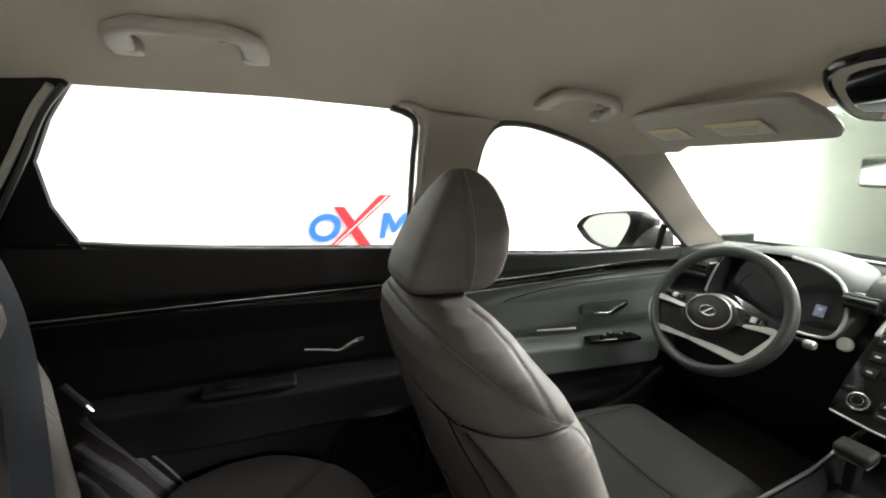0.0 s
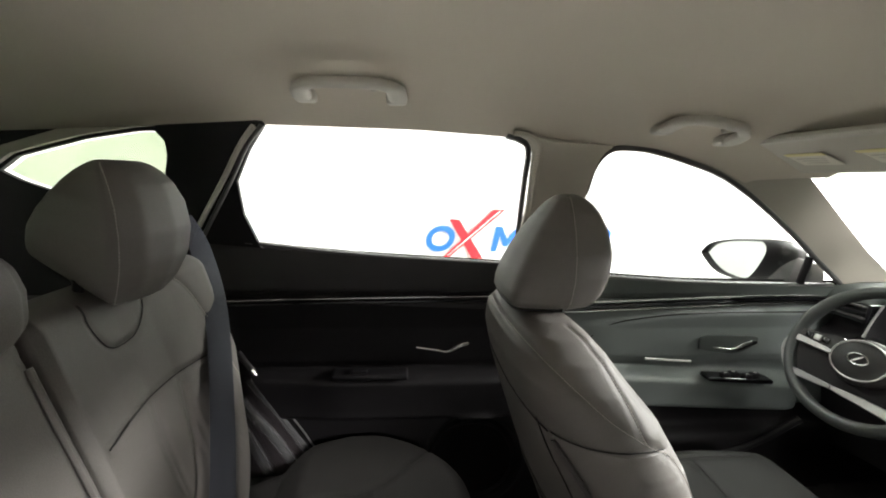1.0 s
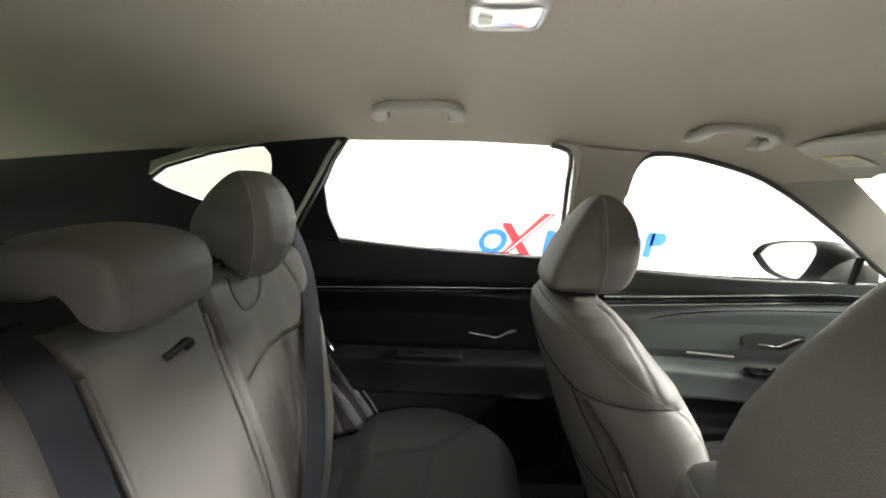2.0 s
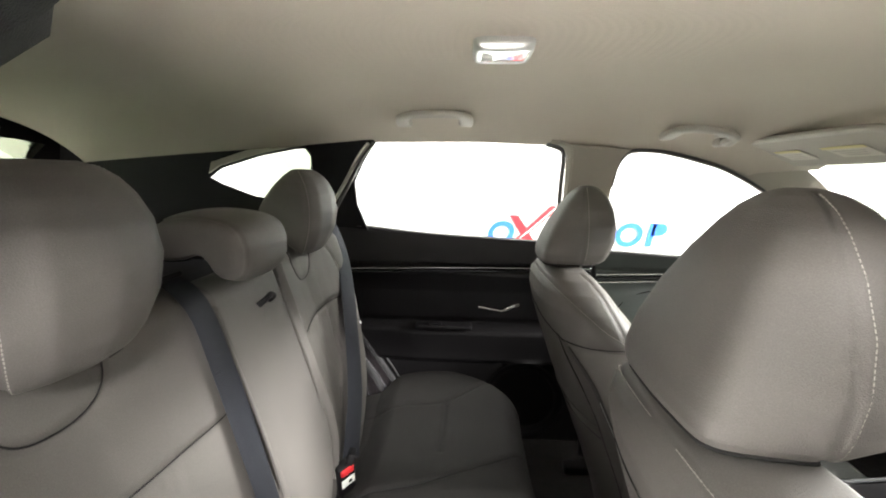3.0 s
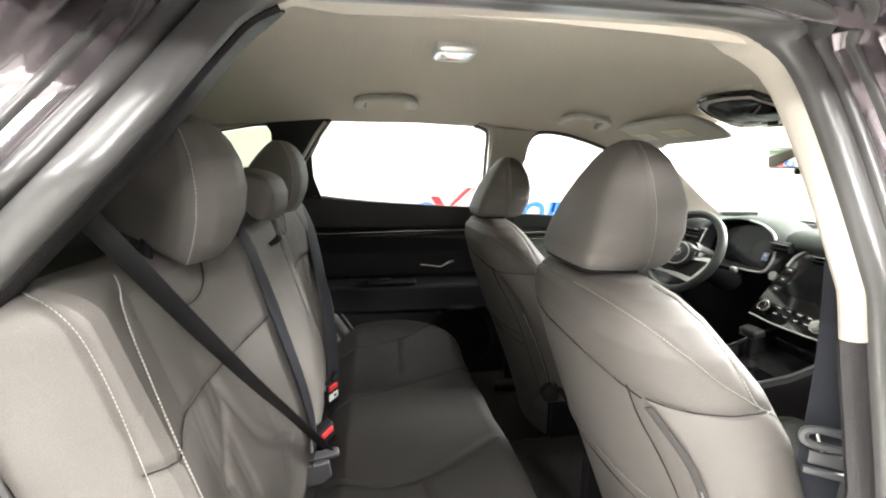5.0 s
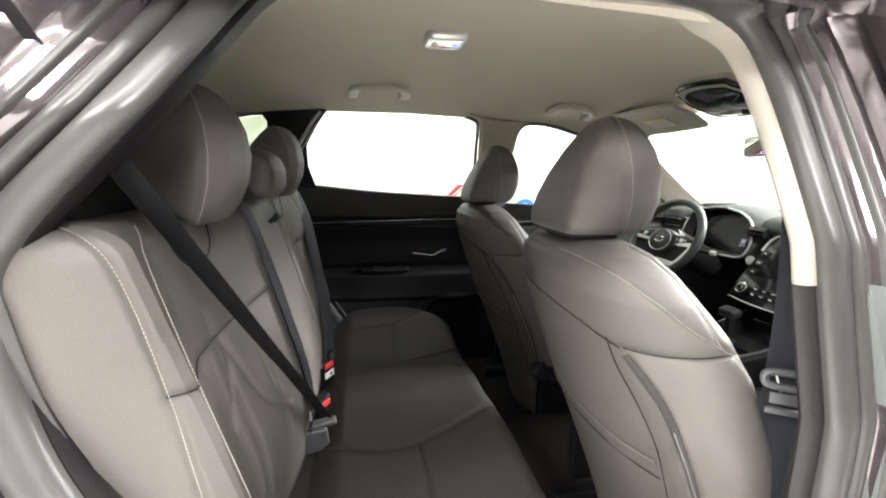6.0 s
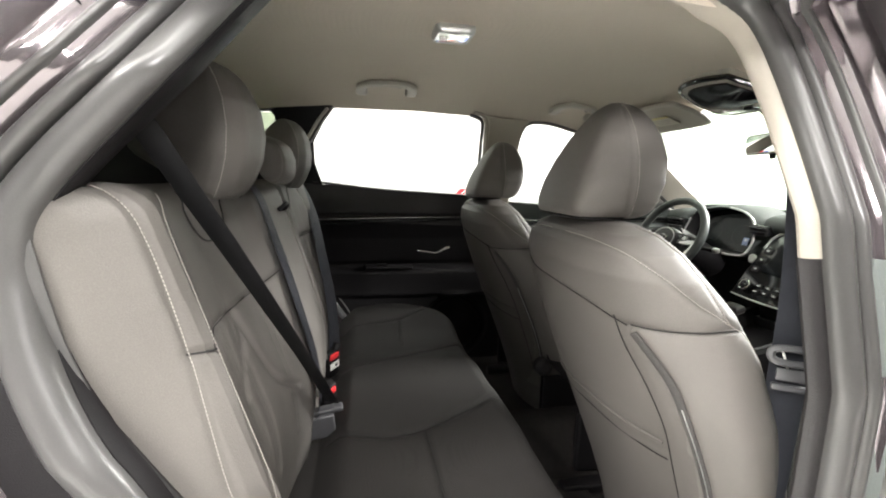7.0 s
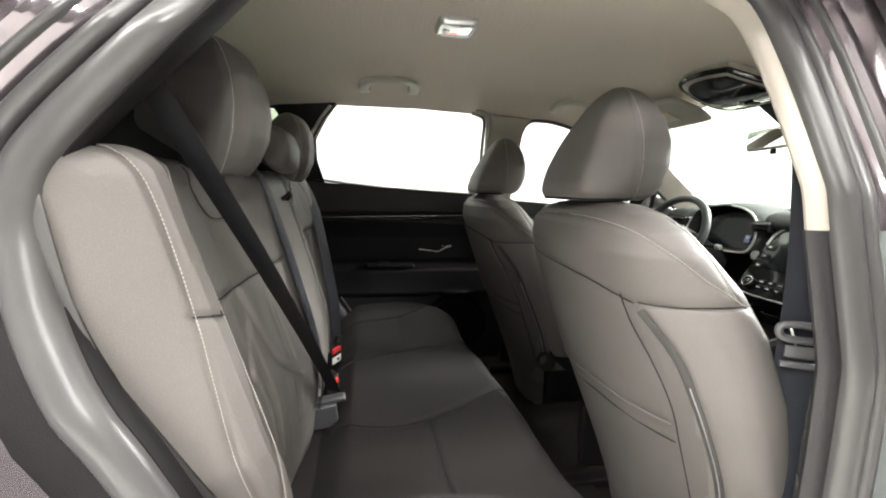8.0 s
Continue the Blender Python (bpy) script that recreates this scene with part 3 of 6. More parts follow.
def door_handle(parent, x0, z0, s=1.0, L=0.142, bowl=None):
    """Pull lever: thin bar that bends up into a broad tip, in a bowl toned darker for shade. (x0, z0): its tip."""
    y = 0.69
    if bowl:
        hole = smooth_loop([(x0 - L - 0.008, z0 - 0.022), (x0 - L, z0 + 0.014), (x0 - 0.05, z0 + 0.016), (x0 + 0.006, z0 + 0.012), (x0 - 0.004, z0 - 0.012), (x0 - 0.05, z0 - 0.034), (x0 - 0.10, z0 - 0.034)], 40)
        part("handle_bowl", cdt_panel(hole, [], lambda x, z, o: (x, side_y(z) - 0.026 + o, z), 0.05, 0.006), bowl, parent, "shallow handle recess, toned darker for shade")
    pts = [(x0 - L, y - 0.010, z0 - 0.014), (x0 - 0.6 * L, y - 0.014, z0 - 0.021), (x0 - 0.4 * L, y - 0.016, z0 - 0.024), (x0 - 0.15 * L, y - 0.022, z0 - 0.005), (x0, y - 0.020, z0)]
    C = spline(pts, 30)
    prof = np.array(circle_profile(1, 10))
    G = []
    for i, c in enumerate(C):
        w = 0.004 + 0.006 * s * bump(i / 29, 0.62, 0.97, 0.1)
        G.append([(c[0], c[1] + 0.004 * a, c[2] + w * b) for a, b in prof])
    part("handle", grid(np.array(G), wrap=True, caps=True), M_CHROME, parent, "satin chrome pull handle")


door_handle(door_rl, -0.036, 0.912, 0.5)


def front_relief(x, z):
    r = 0.010 * bump(z, 1.048, 1.30, 0.010) + 0.004 * bump(z, 0.86, 1.0, 0.01)
    zt = 0.83 - 0.06 * max(0, x - 0.35)
    arm = bump(x, 0.15, 0.98, 0.06)
    r += 0.062 * arm * bump(z, zt - 0.10, zt, 0.014)
    wave = 0.955 + 0.05 * math.sin(min(1.0, max(0.0, (x - 0.3) / 0.5)) * math.pi * 0.5)
    r += 0.014 * bump(z, 0.84, wave, 0.02) * bump(x, 0.30, 1.0, 0.08)
    r += 0.03 * bump(z, 0.3, 0.62, 0.03) * bump(x, 0.3, 0.95, 0.1)
    r -= 0.012 * bump(z, 0.62, 0.70, 0.02)
    return r


door_fl = thing("door_2", (0.65, 0.70, 0.42), "closed front door trim, padding lightened for window light, black armrest controls", "door", "", "structure")
P = door_sheet(0.215, 1.16, front_relief, lambda x: float(np.interp(x, [0.2, 0.6, 1.03, 1.2], [1.108, 1.086, 1.080, 1.08])), lambda x: 0.34, None, 160, 150)
zs = P[0, :, 2]
k1 = int(np.searchsorted(zs, 1.05))
part("upper_pad", grid(P[:, k1 - 1:], flip=True), M_DASH, door_fl, "soft dark grey upper door trim")
# black split below holds the shade under the armrest in its colour
k0 = int(np.searchsorted(zs, 0.70))
# insert paler than the rear door's black, holding window light in its colour
part("panel", grid(P[:, k0:k1], flip=True), M_DOORLIT, door_fl, "grained door insert, its grey lightened for window light")
part("lower_panel_shade", grid(P[:, :k0 + 1], flip=True), M_BLACK, door_fl, "lower door panel, blackened for the shade under the armrest")
back = P.copy()
back[..., 1] = np.maximum(back[..., 1] + 0.08, 0.71)
part("shell", grid(back), M_PAINT, door_fl, "dark maroon painted door skin")
left_line(door_fl, "trim_strip", [(0.22, 1.028), (0.45, 1.036), (0.70, 1.047), (0.9, 1.052), (1.14, 1.046)], 0.0045, M_CHROME, 0.010, "bright chrome line")
left_line(door_fl, "trim_strip", [(0.22, 1.012), (0.45, 1.022), (0.70, 1.033), (0.9, 1.040), (1.14, 1.034)], 0.006, M_GLOSS, 0.008, "glossy black line")
left_line(door_fl, "trim_strip", [(0.22, 0.998), (0.45, 1.008), (0.70, 1.020), (0.9, 1.028), (1.14, 1.022)], 0.0035, M_CHROME, 0.008, "chrome line")
left_line(door_fl, "seam", [(0.30, 0.90), (0.36, 0.955), (0.5, 0.985), (0.7, 0.998), (1.0, 1.0)], 0.002, M_BLACK, 0.013)
left_line(door_fl, "pocket_rim", [(0.28, 0.60), (0.42, 0.53), (0.62, 0.52), (0.85, 0.58), (1.0, 0.66)], 0.012, M_BLACK, 0.035, "black door pocket rim")
part("switch_panel", rbox((0.745, 0.640, 0.814), (0.20, 0.042, 0.014), 0.006, 3, Euler((0, radians(4), 0)).to_matrix()), M_GLOSS, door_fl, "glossy black switch panel")
for i in range(4):
    part("window_switch", rbox((0.70 + 0.034 * (i % 4), 0.63 + 0.012 * (i % 2), 0.829 - 0.0024 * i), (0.024, 0.017, 0.012), 0.003, 2), M_BLACK, door_fl, "black window switch")
    part("switch_mark", rbox((0.70 + 0.034 * (i % 4), 0.63 + 0.012 * (i % 2), 0.8355 - 0.0024 * i), (0.010, 0.003, 0.001), 0.0004, 1), M_WHITE, door_fl)
left_line(door_fl, "armrest_strip", [(0.48, 0.862), (0.62, 0.852)], 0.0035, M_SILVER, 0.030, "silver strip on the armrest")
door_handle(door_fl, 0.818, 0.910, 1.1, 0.165, M_DASH)
part("edge_post", rbox((0.213, 0.68, 0.80), (0.012, 0.03, 0.52), 0.004, 2), M_BLACK, door_fl, "dark door edge")

solo("pillar_b_lower_left", rbox((0.205, 0.712, 0.75), (0.06, 0.03, 0.84), 0.006), M_BLACK, "black lower trim of the pillar between the doors", "pillar", "structure")

# jamb behind the rear door's sloping edge: painted metal, ribs coloured as bright reflections
jamb = thing("jamb_left", (-0.6, 0.72, 0.45), "painted wheel-arch jamb with ribs coloured as bright reflections", "jamb", "", "structure")
part("jamb_sheet", cdt_panel([(-0.74, 0.50), (-0.36, 0.44), (-0.45, 0.60), (-0.60, 0.825), (-0.66, 0.95), (-0.74, 0.95)], [], lambda x, z, o: (x, 0.712 + o, z), 0.05), M_PAINT, jamb, "painted metal between the ribs")
part("arch_trim", cdt_panel([(-0.78, 0.93), (-0.60, 0.93), (-0.58, 1.20), (-0.78, 1.20)], [], lambda x, z, o: left(x, z, o + 0.016), 0.05), M_BLACK, jamb, "black trim behind the door edge")
for pts in ([(-0.628, 0.80), (-0.608, 0.773), (-0.542, 0.684), (-0.478, 0.58), (-0.45, 0.53)], [(-0.655, 0.735), (-0.623, 0.693), (-0.576, 0.633), (-0.53, 0.559), (-0.51, 0.52)], [(-0.665, 0.665), (-0.638, 0.626), (-0.599, 0.538), (-0.59, 0.515)]):
    part("rib", tube(spline([(x, 0.702, z) for x, z in pts], 24), 0.016, 10, (0, 1, 0.1), 0.6), M_RIB_GLINT, jamb)
part("seal", tube(spline([(-0.65, 0.69, 0.885), (-0.624, 0.69, 0.844), (-0.571, 0.688, 0.766), (-0.505, 0.687, 0.678), (-0.452, 0.687, 0.587), (-0.43, 0.687, 0.54)], 24), 0.008, 8, (0, 1, 0.1)), M_PIPING, jamb, "black rubber seal")
part("edge_line", tube(spline([(-0.612, 0.680, 0.838), (-0.560, 0.679, 0.760), (-0.494, 0.678, 0.672), (-0.442, 0.678, 0.583)], 20), 0.0025, 6, (0, 1, 0.1)), M_SILVER, jamb, "thin bright door edge")

# ---- right side: door opening with seals, jamb bands, pillar trims ----
LOOP = smooth_loop([(-0.44, 1.474), (-0.235, 1.478), (-0.05, 1.479), (0.06, 1.476), (0.118, 1.465), (0.144, 1.447), (0.158, 1.415), (0.168, 1.36), (0.175, 1.29), (0.180, 1.20), (0.183, 1.10), (0.190, 0.95), (0.193, 0.80), (0.19, 0.62), (0.17, 0.5), (0.11, 0.445), (0.0, 0.43), (-0.15, 0.43), (-0.28, 0.44), (-0.36, 0.48), (-0.435, 0.57), (-0.49, 0.70), (-0.558, 0.83), (-0.603, 0.92), (-0.641, 0.986), (-0.668, 1.055), (-0.680, 1.12), (-0.68, 1.165), (-0.66, 1.205), (-0.62, 1.262), (-0.56, 1.345), (-0.505, 1.423), (-0.478, 1.455)], 240)
LP = np.array(LOOP)
tan2 = np.roll(LP, -1, 0) - np.roll(LP, 1, 0)
tan2 /= np.linalg.norm(tan2, axis=1)[:, None]
OUT2 = np.stack([-tan2[:, 1], tan2[:, 0]], 1)


def rail(x, z, out):
    """The right side's surface, bending outward and flat where it meets the roof; the rear post stands proud."""
    e = z - 1.462
    f = min(1.0, max(0.0, e / 0.04))
    e = max(e, 0.0)
    if e > 0:
        p = Vector((x, -(side_y(1.462) + e * (0.43 + 0.52 * f) + out * (1 - 0.5 * f)), 1.462 + e * (1 - 0.7 * f) - 0.35 * f * out))
    else:
        p = Vector(right(x, z, out))
    w = min(1.0, max(0.0, (-0.36 - x) / 0.08))
    if w > 0:
        k = w * float(np.interp(z, [1.12, 1.2, 1.3, 1.38, 1.45, 1.49], [0.0, 0.022, 0.072, 0.062, 0.024, 0.0]))
        p = p.lerp(Vector((-0.365, -1.03, 1.27)), k / 0.45)
    return tuple(p)


def band(profile, keep=None, flip=False):
    rows = []
    for (x, z), (nx, nz) in zip(LP, OUT2):
        cap = float(np.interp(z, [1.0, 1.2], [1.0, 0.17])) if x < 0 else (0.145 if z > 0.6 else 1.0)
        rows.append([rail(x + min(o, cap) * nx, max(z + min(o, cap) * nz, 0.2), h) for o, h in profile])
    R = np.array(rows)
    if keep is None:
        return grid(np.concatenate([R, R[:1]]), flip=flip)
    idx = [i for i in range(len(LP)) if keep(*LP[i])]
    cut = next((k for k in range(1, len(idx)) if idx[k] - idx[k - 1] > 1), 0)
    return grid(R[idx[cut:] + idx[:cut]], flip=flip)


opening = thing("door_opening", (-0.2, -0.70, 0.40), "dark maroon painted rear door opening with rubber seals", "door frame", "", "structure")
arc = [(math.cos(a), math.sin(a)) for a in np.linspace(math.pi, -0.1, 9)]
part("inner_seal", band([(0.0, -0.02)] + [(0.020 + 0.0205 * c, 0.0 + 0.017 * s) for c, s in arc] + [(0.042, -0.008)]), M_RUBBER, opening, "grey rubber door seal")
part("seal_lip", band([(0.041, -0.010), (0.044, -0.006)] + [(0.056 + 0.0115 * c, 0.000 + 0.012 * s) for c, s in arc] + [(0.069, -0.004)], lambda x, z: x > -0.3 or z > 1.06), M_RUBBER, opening, "narrower rubber lip")
part("jamb_step", band([(0.040, -0.012), (0.060, -0.010), (0.067, -0.006), (0.071, 0.002), (0.078, 0.008), (0.088, 0.012), (0.098, 0.022), (0.104, 0.026), (0.112, 0.026), (0.124, 0.047), (0.132, 0.052), (0.136, 0.062), (0.140, 0.080), (0.146, 0.090), (0.156, 0.095), (0.17, 0.096), (0.22, 0.100), (0.32, 0.104), (0.45, 0.106)]), M_PAINT, opening, "glossy painted door jamb")
part("outer_seal", band([(0.082, 0.008)] + [(0.090 + 0.006 * c, 0.012 + 0.007 * s) for c, s in arc] + [(0.098, 0.018)], lambda x, z: x > -0.3 or z > 1.06), M_RUBBER, opening, "second thin rubber seal")


def b_top(x, z):
    return x > -0.50 and z > 1.117


# beige trim strip over the opening and down the middle pillar
idx = [i for i in range(len(LP)) if b_top(*LP[i])]
start = next((k for k in range(1, len(idx)) if idx[k] - idx[k - 1] > 1), 0)
idx = idx[start:] + idx[:start]


def strip_rows(ii, profile, turn_in=0.0):
    rows = []
    for i in ii:
        (x, z), (nx, nz) = LP[i], OUT2[i]
        w = turn_in * max(0.0, nz) ** 0.7
        s = 1.0 if not turn_in else min(1.0, max(0.02, (x + 0.49) / 0.10))
        rows.append([rail(x + s * o * (1 - 0.85 * w) * nx, z + s * o * (1 - 0.85 * w) * nz, s * (h - w * 1.5 * (0.006 - o))) for o, h in profile])
    return np.array(rows)


solo("pillar_b_right", grid(strip_rows(idx, [(0.006, -0.003), (-0.004, 0.001), (-0.014, 0.0), (-0.021, -0.003), (-0.024, -0.008), (-0.023, -0.012)], 1.0)), M_BEIGE, "beige trim strip round the door opening", "pillar", "structure")
idx2 = [i for i in range(len(LP)) if LP[i][0] > 0.1 and 0.5 < LP[i][1] <= 1.125]
solo("pillar_b_lower_right", grid(strip_rows(idx2, [(0.006, -0.005), (-0.006, -0.001), (-0.014, -0.003), (-0.021, -0.007), (-0.024, -0.013), (-0.022, -0.018)])), M_PAD, "dark grey lower trim of the middle pillar", "pillar", "structure")
idx3 = [i for i in range(len(LP) // 2, len(LP)) if LP[i][0] < -0.40 and LP[i][1] > 0.6]
rows = []
for i in idx3:
    (x, z), (nx, nz) = LP[i], OUT2[i]
    d = float(np.interp(z, [1.15, 1.3], [0.0, 1.0]))
    rows.append([rail(x + o * nx, z + o * nz, h) for o, h in [(0.006, -0.004), (-0.002, -0.004), (-0.005, -0.012), (0.006 * d - 0.003, -0.025 - 0.035 * d), (0.01 + 0.02 * d, -0.035 - 0.065 * d)]])
solo("pillar_c_right", grid(np.array(rows)), M_BLACK, "black trim edge behind the door opening", "pillar", "structure")
solo("pillar_c_right_trim", cdt_panel([(-0.705, 1.165), (-0.66, 1.225), (-0.60, 1.31), (-0.53, 1.42), (-0.50, 1.475), (-0.72, 1.475), (-1.1, 1.46), (-1.62, 1.44), (-1.76, 1.0), (-1.76, 0.45), (-0.60, 0.45), (-0.62, 0.90), (-0.69, 1.02), (-0.71, 1.10)], [W_QUART], lambda x, z, o: right(x, z, o - 0.004), 0.05), M_BLACK, "black plastic rear pillar and load-bay trim", "pillar", "structure")
pane("window_5", W_QUART, lambda x, z, o: right(x, z, o + 0.02), G_PRIV, "green tinted rear quarter window glass")

# outer body of the right side
quarter = [(-0.60, 1.50), (-0.72, 1.36), (-0.83, 1.20), (-0.845, 1.08), (-0.80, 0.97), (-0.70, 0.85), (-0.60, 0.62), (-0.62, 0.45), (-1.9, 0.45), (-1.95, 1.0), (-1.75, 1.36), (-1.3, 1.47)]
solo("quarter_panel", cdt_panel(quarter, [], lambda x, z, o: right(x, z, o + 0.070 + 0.02 * math.sin((z - 0.5) * 2.6)), 0.08, 0.01), M_PAINT, "glossy dark maroon rear quarter panel", "car panel", "structure")
W_FR = [(0.37, 1.11), (0.365, 1.25), (0.35, 1.40), (0.37, 1.425), (0.45, 1.41), (0.58, 1.36), (0.665, 1.318), (0.865, 1.203), (1.03, 1.095)]
solo("front_door_right", cdt_panel([(0.305, 0.45), (0.305, 1.15), (0.29, 1.30), (0.265, 1.475), (0.37, 1.47), (0.5, 1.43), (0.6, 1.39), (0.68, 1.345), (0.9, 1.215), (1.08, 1.10), (1.2, 1.06), (1.2, 0.45)], [W_FR], lambda x, z, o: right(x, z, o + 0.062), 0.06, 0.03), M_PAINT, "closed dark maroon painted front door", "car door", "structure")
solo("front_door_frame_right", cdt_panel([(0.308, 1.13), (0.296, 1.30), (0.272, 1.47), (0.37, 1.462), (0.37, 1.43), (0.35, 1.40), (0.365, 1.25), (0.37, 1.13)], [], lambda x, z, o: right(x, z, o + 0.094), 0.05, 0.006), M_GLOSS, "glossy black window post of the front door", "trim", "structure")
strip_on(right, [(0.375, 1.12), (0.37, 1.25), (0.352, 1.40)], 0.006, M_CHROME, "trim_10", "bright strip on the front door frame", off=0.10)
pane("window_6", W_FR, lambda x, z, o: right(x, z, o + 0.07), G_SIDE, "clear front passenger window glass")
solo("front_inner_right", cdt_panel([(0.24, 0.42), (0.24, 1.12), (0.6, 1.088), (1.05, 1.08), (1.2, 1.08), (1.2, 0.42)], [], lambda x, z, o: right(x, z, o - 0.005), 0.08, 0.02), M_DOORLIT, "grey inner trim of the front passenger door", "car door", "structure")
solo("pillar_a_right", cdt_panel([(0.45, 1.41), (0.58, 1.366), (0.665, 1.324), (0.765, 1.268), (0.865, 1.209), (0.96, 1.15), (1.04, 1.09), (1.22, 1.085), *A_TOP[::-1], (0.70, 1.43), (0.6, 1.43), (0.45, 1.43)], [], lambda x, z, o: (x, -side_y(z) - o + 0.006 + 0.16 * max(0.0, (z - np.interp(x, [0.5, 0.66, 0.865, 1.04, 1.22], [1.398, 1.327, 1.209, 1.09, 1.0]))), z), 0.03), M_BEIGE, "beige windscreen pillar trim", "pillar", "structure")

# rear door swung wide open on its front hinges
door_rr = thing("door_3", (0.30, -0.80, 0.45), "rear door swung wide open, dark maroon paint and clear window", "door", "", "structure")
turn = Matrix.Translation((0.30, -0.80, 0)) @ Matrix.Rotation(radians(76), 4, "Z") @ Matrix.Translation((-0.30, 0.80, 0))


def swung(x, z, o):
    p = turn @ Vector((x, -side_y(z) - 0.06 - o, z))
    return tuple(p)


d_out = [(0.29, 0.47), (0.29, 1.20), (0.25, 1.46), (-0.45, 1.47), (-0.60, 1.32), (-0.70, 1.16), (-0.69, 1.05), (-0.58, 0.85), (-0.46, 0.60), (-0.42, 0.47)]
part("door_panel", cdt_panel(d_out, [W_REAR], swung, 0.07, 0.05), M_PAINT, door_rr, "dark maroon painted door")
pn = part("pane", cdt_panel(W_REAR, [], swung, 0.07, 0.004), G_SIDE, door_rr, "clear window glass")
pn.visible_shadow = False

# rear, front, floor of the cabin
solo("floor_carpet", grid(np.array([[(x, y, 0.39 + 0.13 * math.exp(-((y + 0.02) / 0.09) ** 4) + (0.10 if x < -0.40 else 0.0) + 0.0) for y in np.linspace(-0.72, 0.72, 90)] for x in np.linspace(-1.6, 1.40, 160)]), flip=True), M_CARPET, "black carpeted car floor with centre tunnel", "carpet", "structure")
solo("underbody", rbox((-0.2, 0, 0.31), (3.3, 1.5, 0.14), 0.02), M_BLACK, "black car underbody", "underbody", "structure")
solo("sill_right", rbox((-0.05, -0.735, 0.40), (0.75, 0.10, 0.10), 0.02), M_BLACK, "black plastic door sill", "sill", "structure")
solo("tailgate", grid(np.array([[(x, y, z) for y in np.linspace(-0.62, 0.62, 20)] for x, z in spline([(-1.72, 0.45), (-1.74, 0.8), (-1.72, 1.0), (-1.70, 1.10)], 16)])), M_BLACK, "black tailgate lower trim", "tailgate", "structure")


def hatch(u, v, o):
    """u across, v up the rear window's slope."""
    return -1.74 + 0.26 * v / 0.42, u, 1.08 + v * 0.98 + o


hw = smooth_loop([(-0.44, 0.05), (-0.47, 0.12), (-0.455, 0.33), (-0.41, 0.375), (0.41, 0.375), (0.455, 0.33), (0.47, 0.12), (0.44, 0.05)], 40)
solo("tailgate_frame", cdt_panel([(-0.64, -0.02), (-0.60, 0.2), (-0.55, 0.42), (0.55, 0.42), (0.60, 0.2), (0.64, -0.02)], [hw], hatch, 0.05, 0.03), M_BLACK, "black frame round the rear window", "tailgate", "structure")
pane("window_7", hw, lambda u, v, o: hatch(u, v, o + 0.02), G_PRIV, "tinted rear window glass")


def screen(u, v, o):
    """The windscreen: u across, v from 0 at its foot to 1 at the roof, bowed."""
    bow = 0.10 * (1 - (u / 0.7) ** 2)
    return 1.26 + bow - (0.50 + bow) * v, u * (1 - 0.17 * v), 1.085 + 0.36 * v + o


pane("window_8", [(-0.68, 0), (-0.68, 1), (0.68, 1), (0.68, 0), (0.34, 0), (0, 0), (-0.34, 0)], screen, G_SCREEN, "clear green tinted windscreen")
solo("firewall", rbox((1.44, 0, 0.70), (0.04, 1.425, 0.74), 0.004), M_BLACK, "black front bulkhead", "bulkhead", "structure")
for sg, nm in ((1, "kick_panel_left"), (-1, "kick_panel_right")):
    solo(nm, rbox((1.29, sg * 0.725, 0.72), (0.34, 0.03, 0.78), 0.006), M_BLACK, "black side wall of the front foot space", "trim", "structure")
solo("front_body", rbox((1.905, 0, 0.60), (0.88, 1.37, 0.60), 0.10, 6), M_PAINT, "dark maroon painted front body under the windscreen", "car body", "structure")
for wx in (-1.35, 1.86):
    for wy in (-0.78, 0.78):
        w = thing("wheel", (wx, wy, 0), "black tyre on a grey alloy rim", "wheel", "car wheels")
        part("tyre", ring_geom((wx, wy, 0.34), (0, 1, 0), 0.27, 0.07, 40, 12, 1.3), M_TYRE, w)
        part("rim", disc((wx, wy - 0.08, 0.34), (0, 1, 0), 0.21, 0.16, 0.02), M_SILVER, w)

# ---- seats ----
M_TONGUE = mat("grey_belt_plastic", (0.075, 0.075, 0.08), 0.32, var=0.1)



def soft_ring(corners, z, per=16, soft=6):
    """A closed flat ring through corners (x, y), sampled evenly on each side, its corners softened."""
    C = np.array(corners, float)
    Q = np.concatenate([C[i] + (C[(i + 1) % len(C)] - C[i]) * np.linspace(0, 1, per, endpoint=False)[:, None] for i in range(len(C))])
    for _ in range(soft):
        Q = (np.roll(Q, 1, 0) + 2 * Q + np.roll(Q, -1, 0)) / 4
    return np.c_[Q, np.full(len(Q), z)]


HEAD_S = [0.0, 0.02, 0.06, 0.14, 0.30, 0.50, 0.70, 0.84, 0.92, 0.97, 0.99, 1.0]
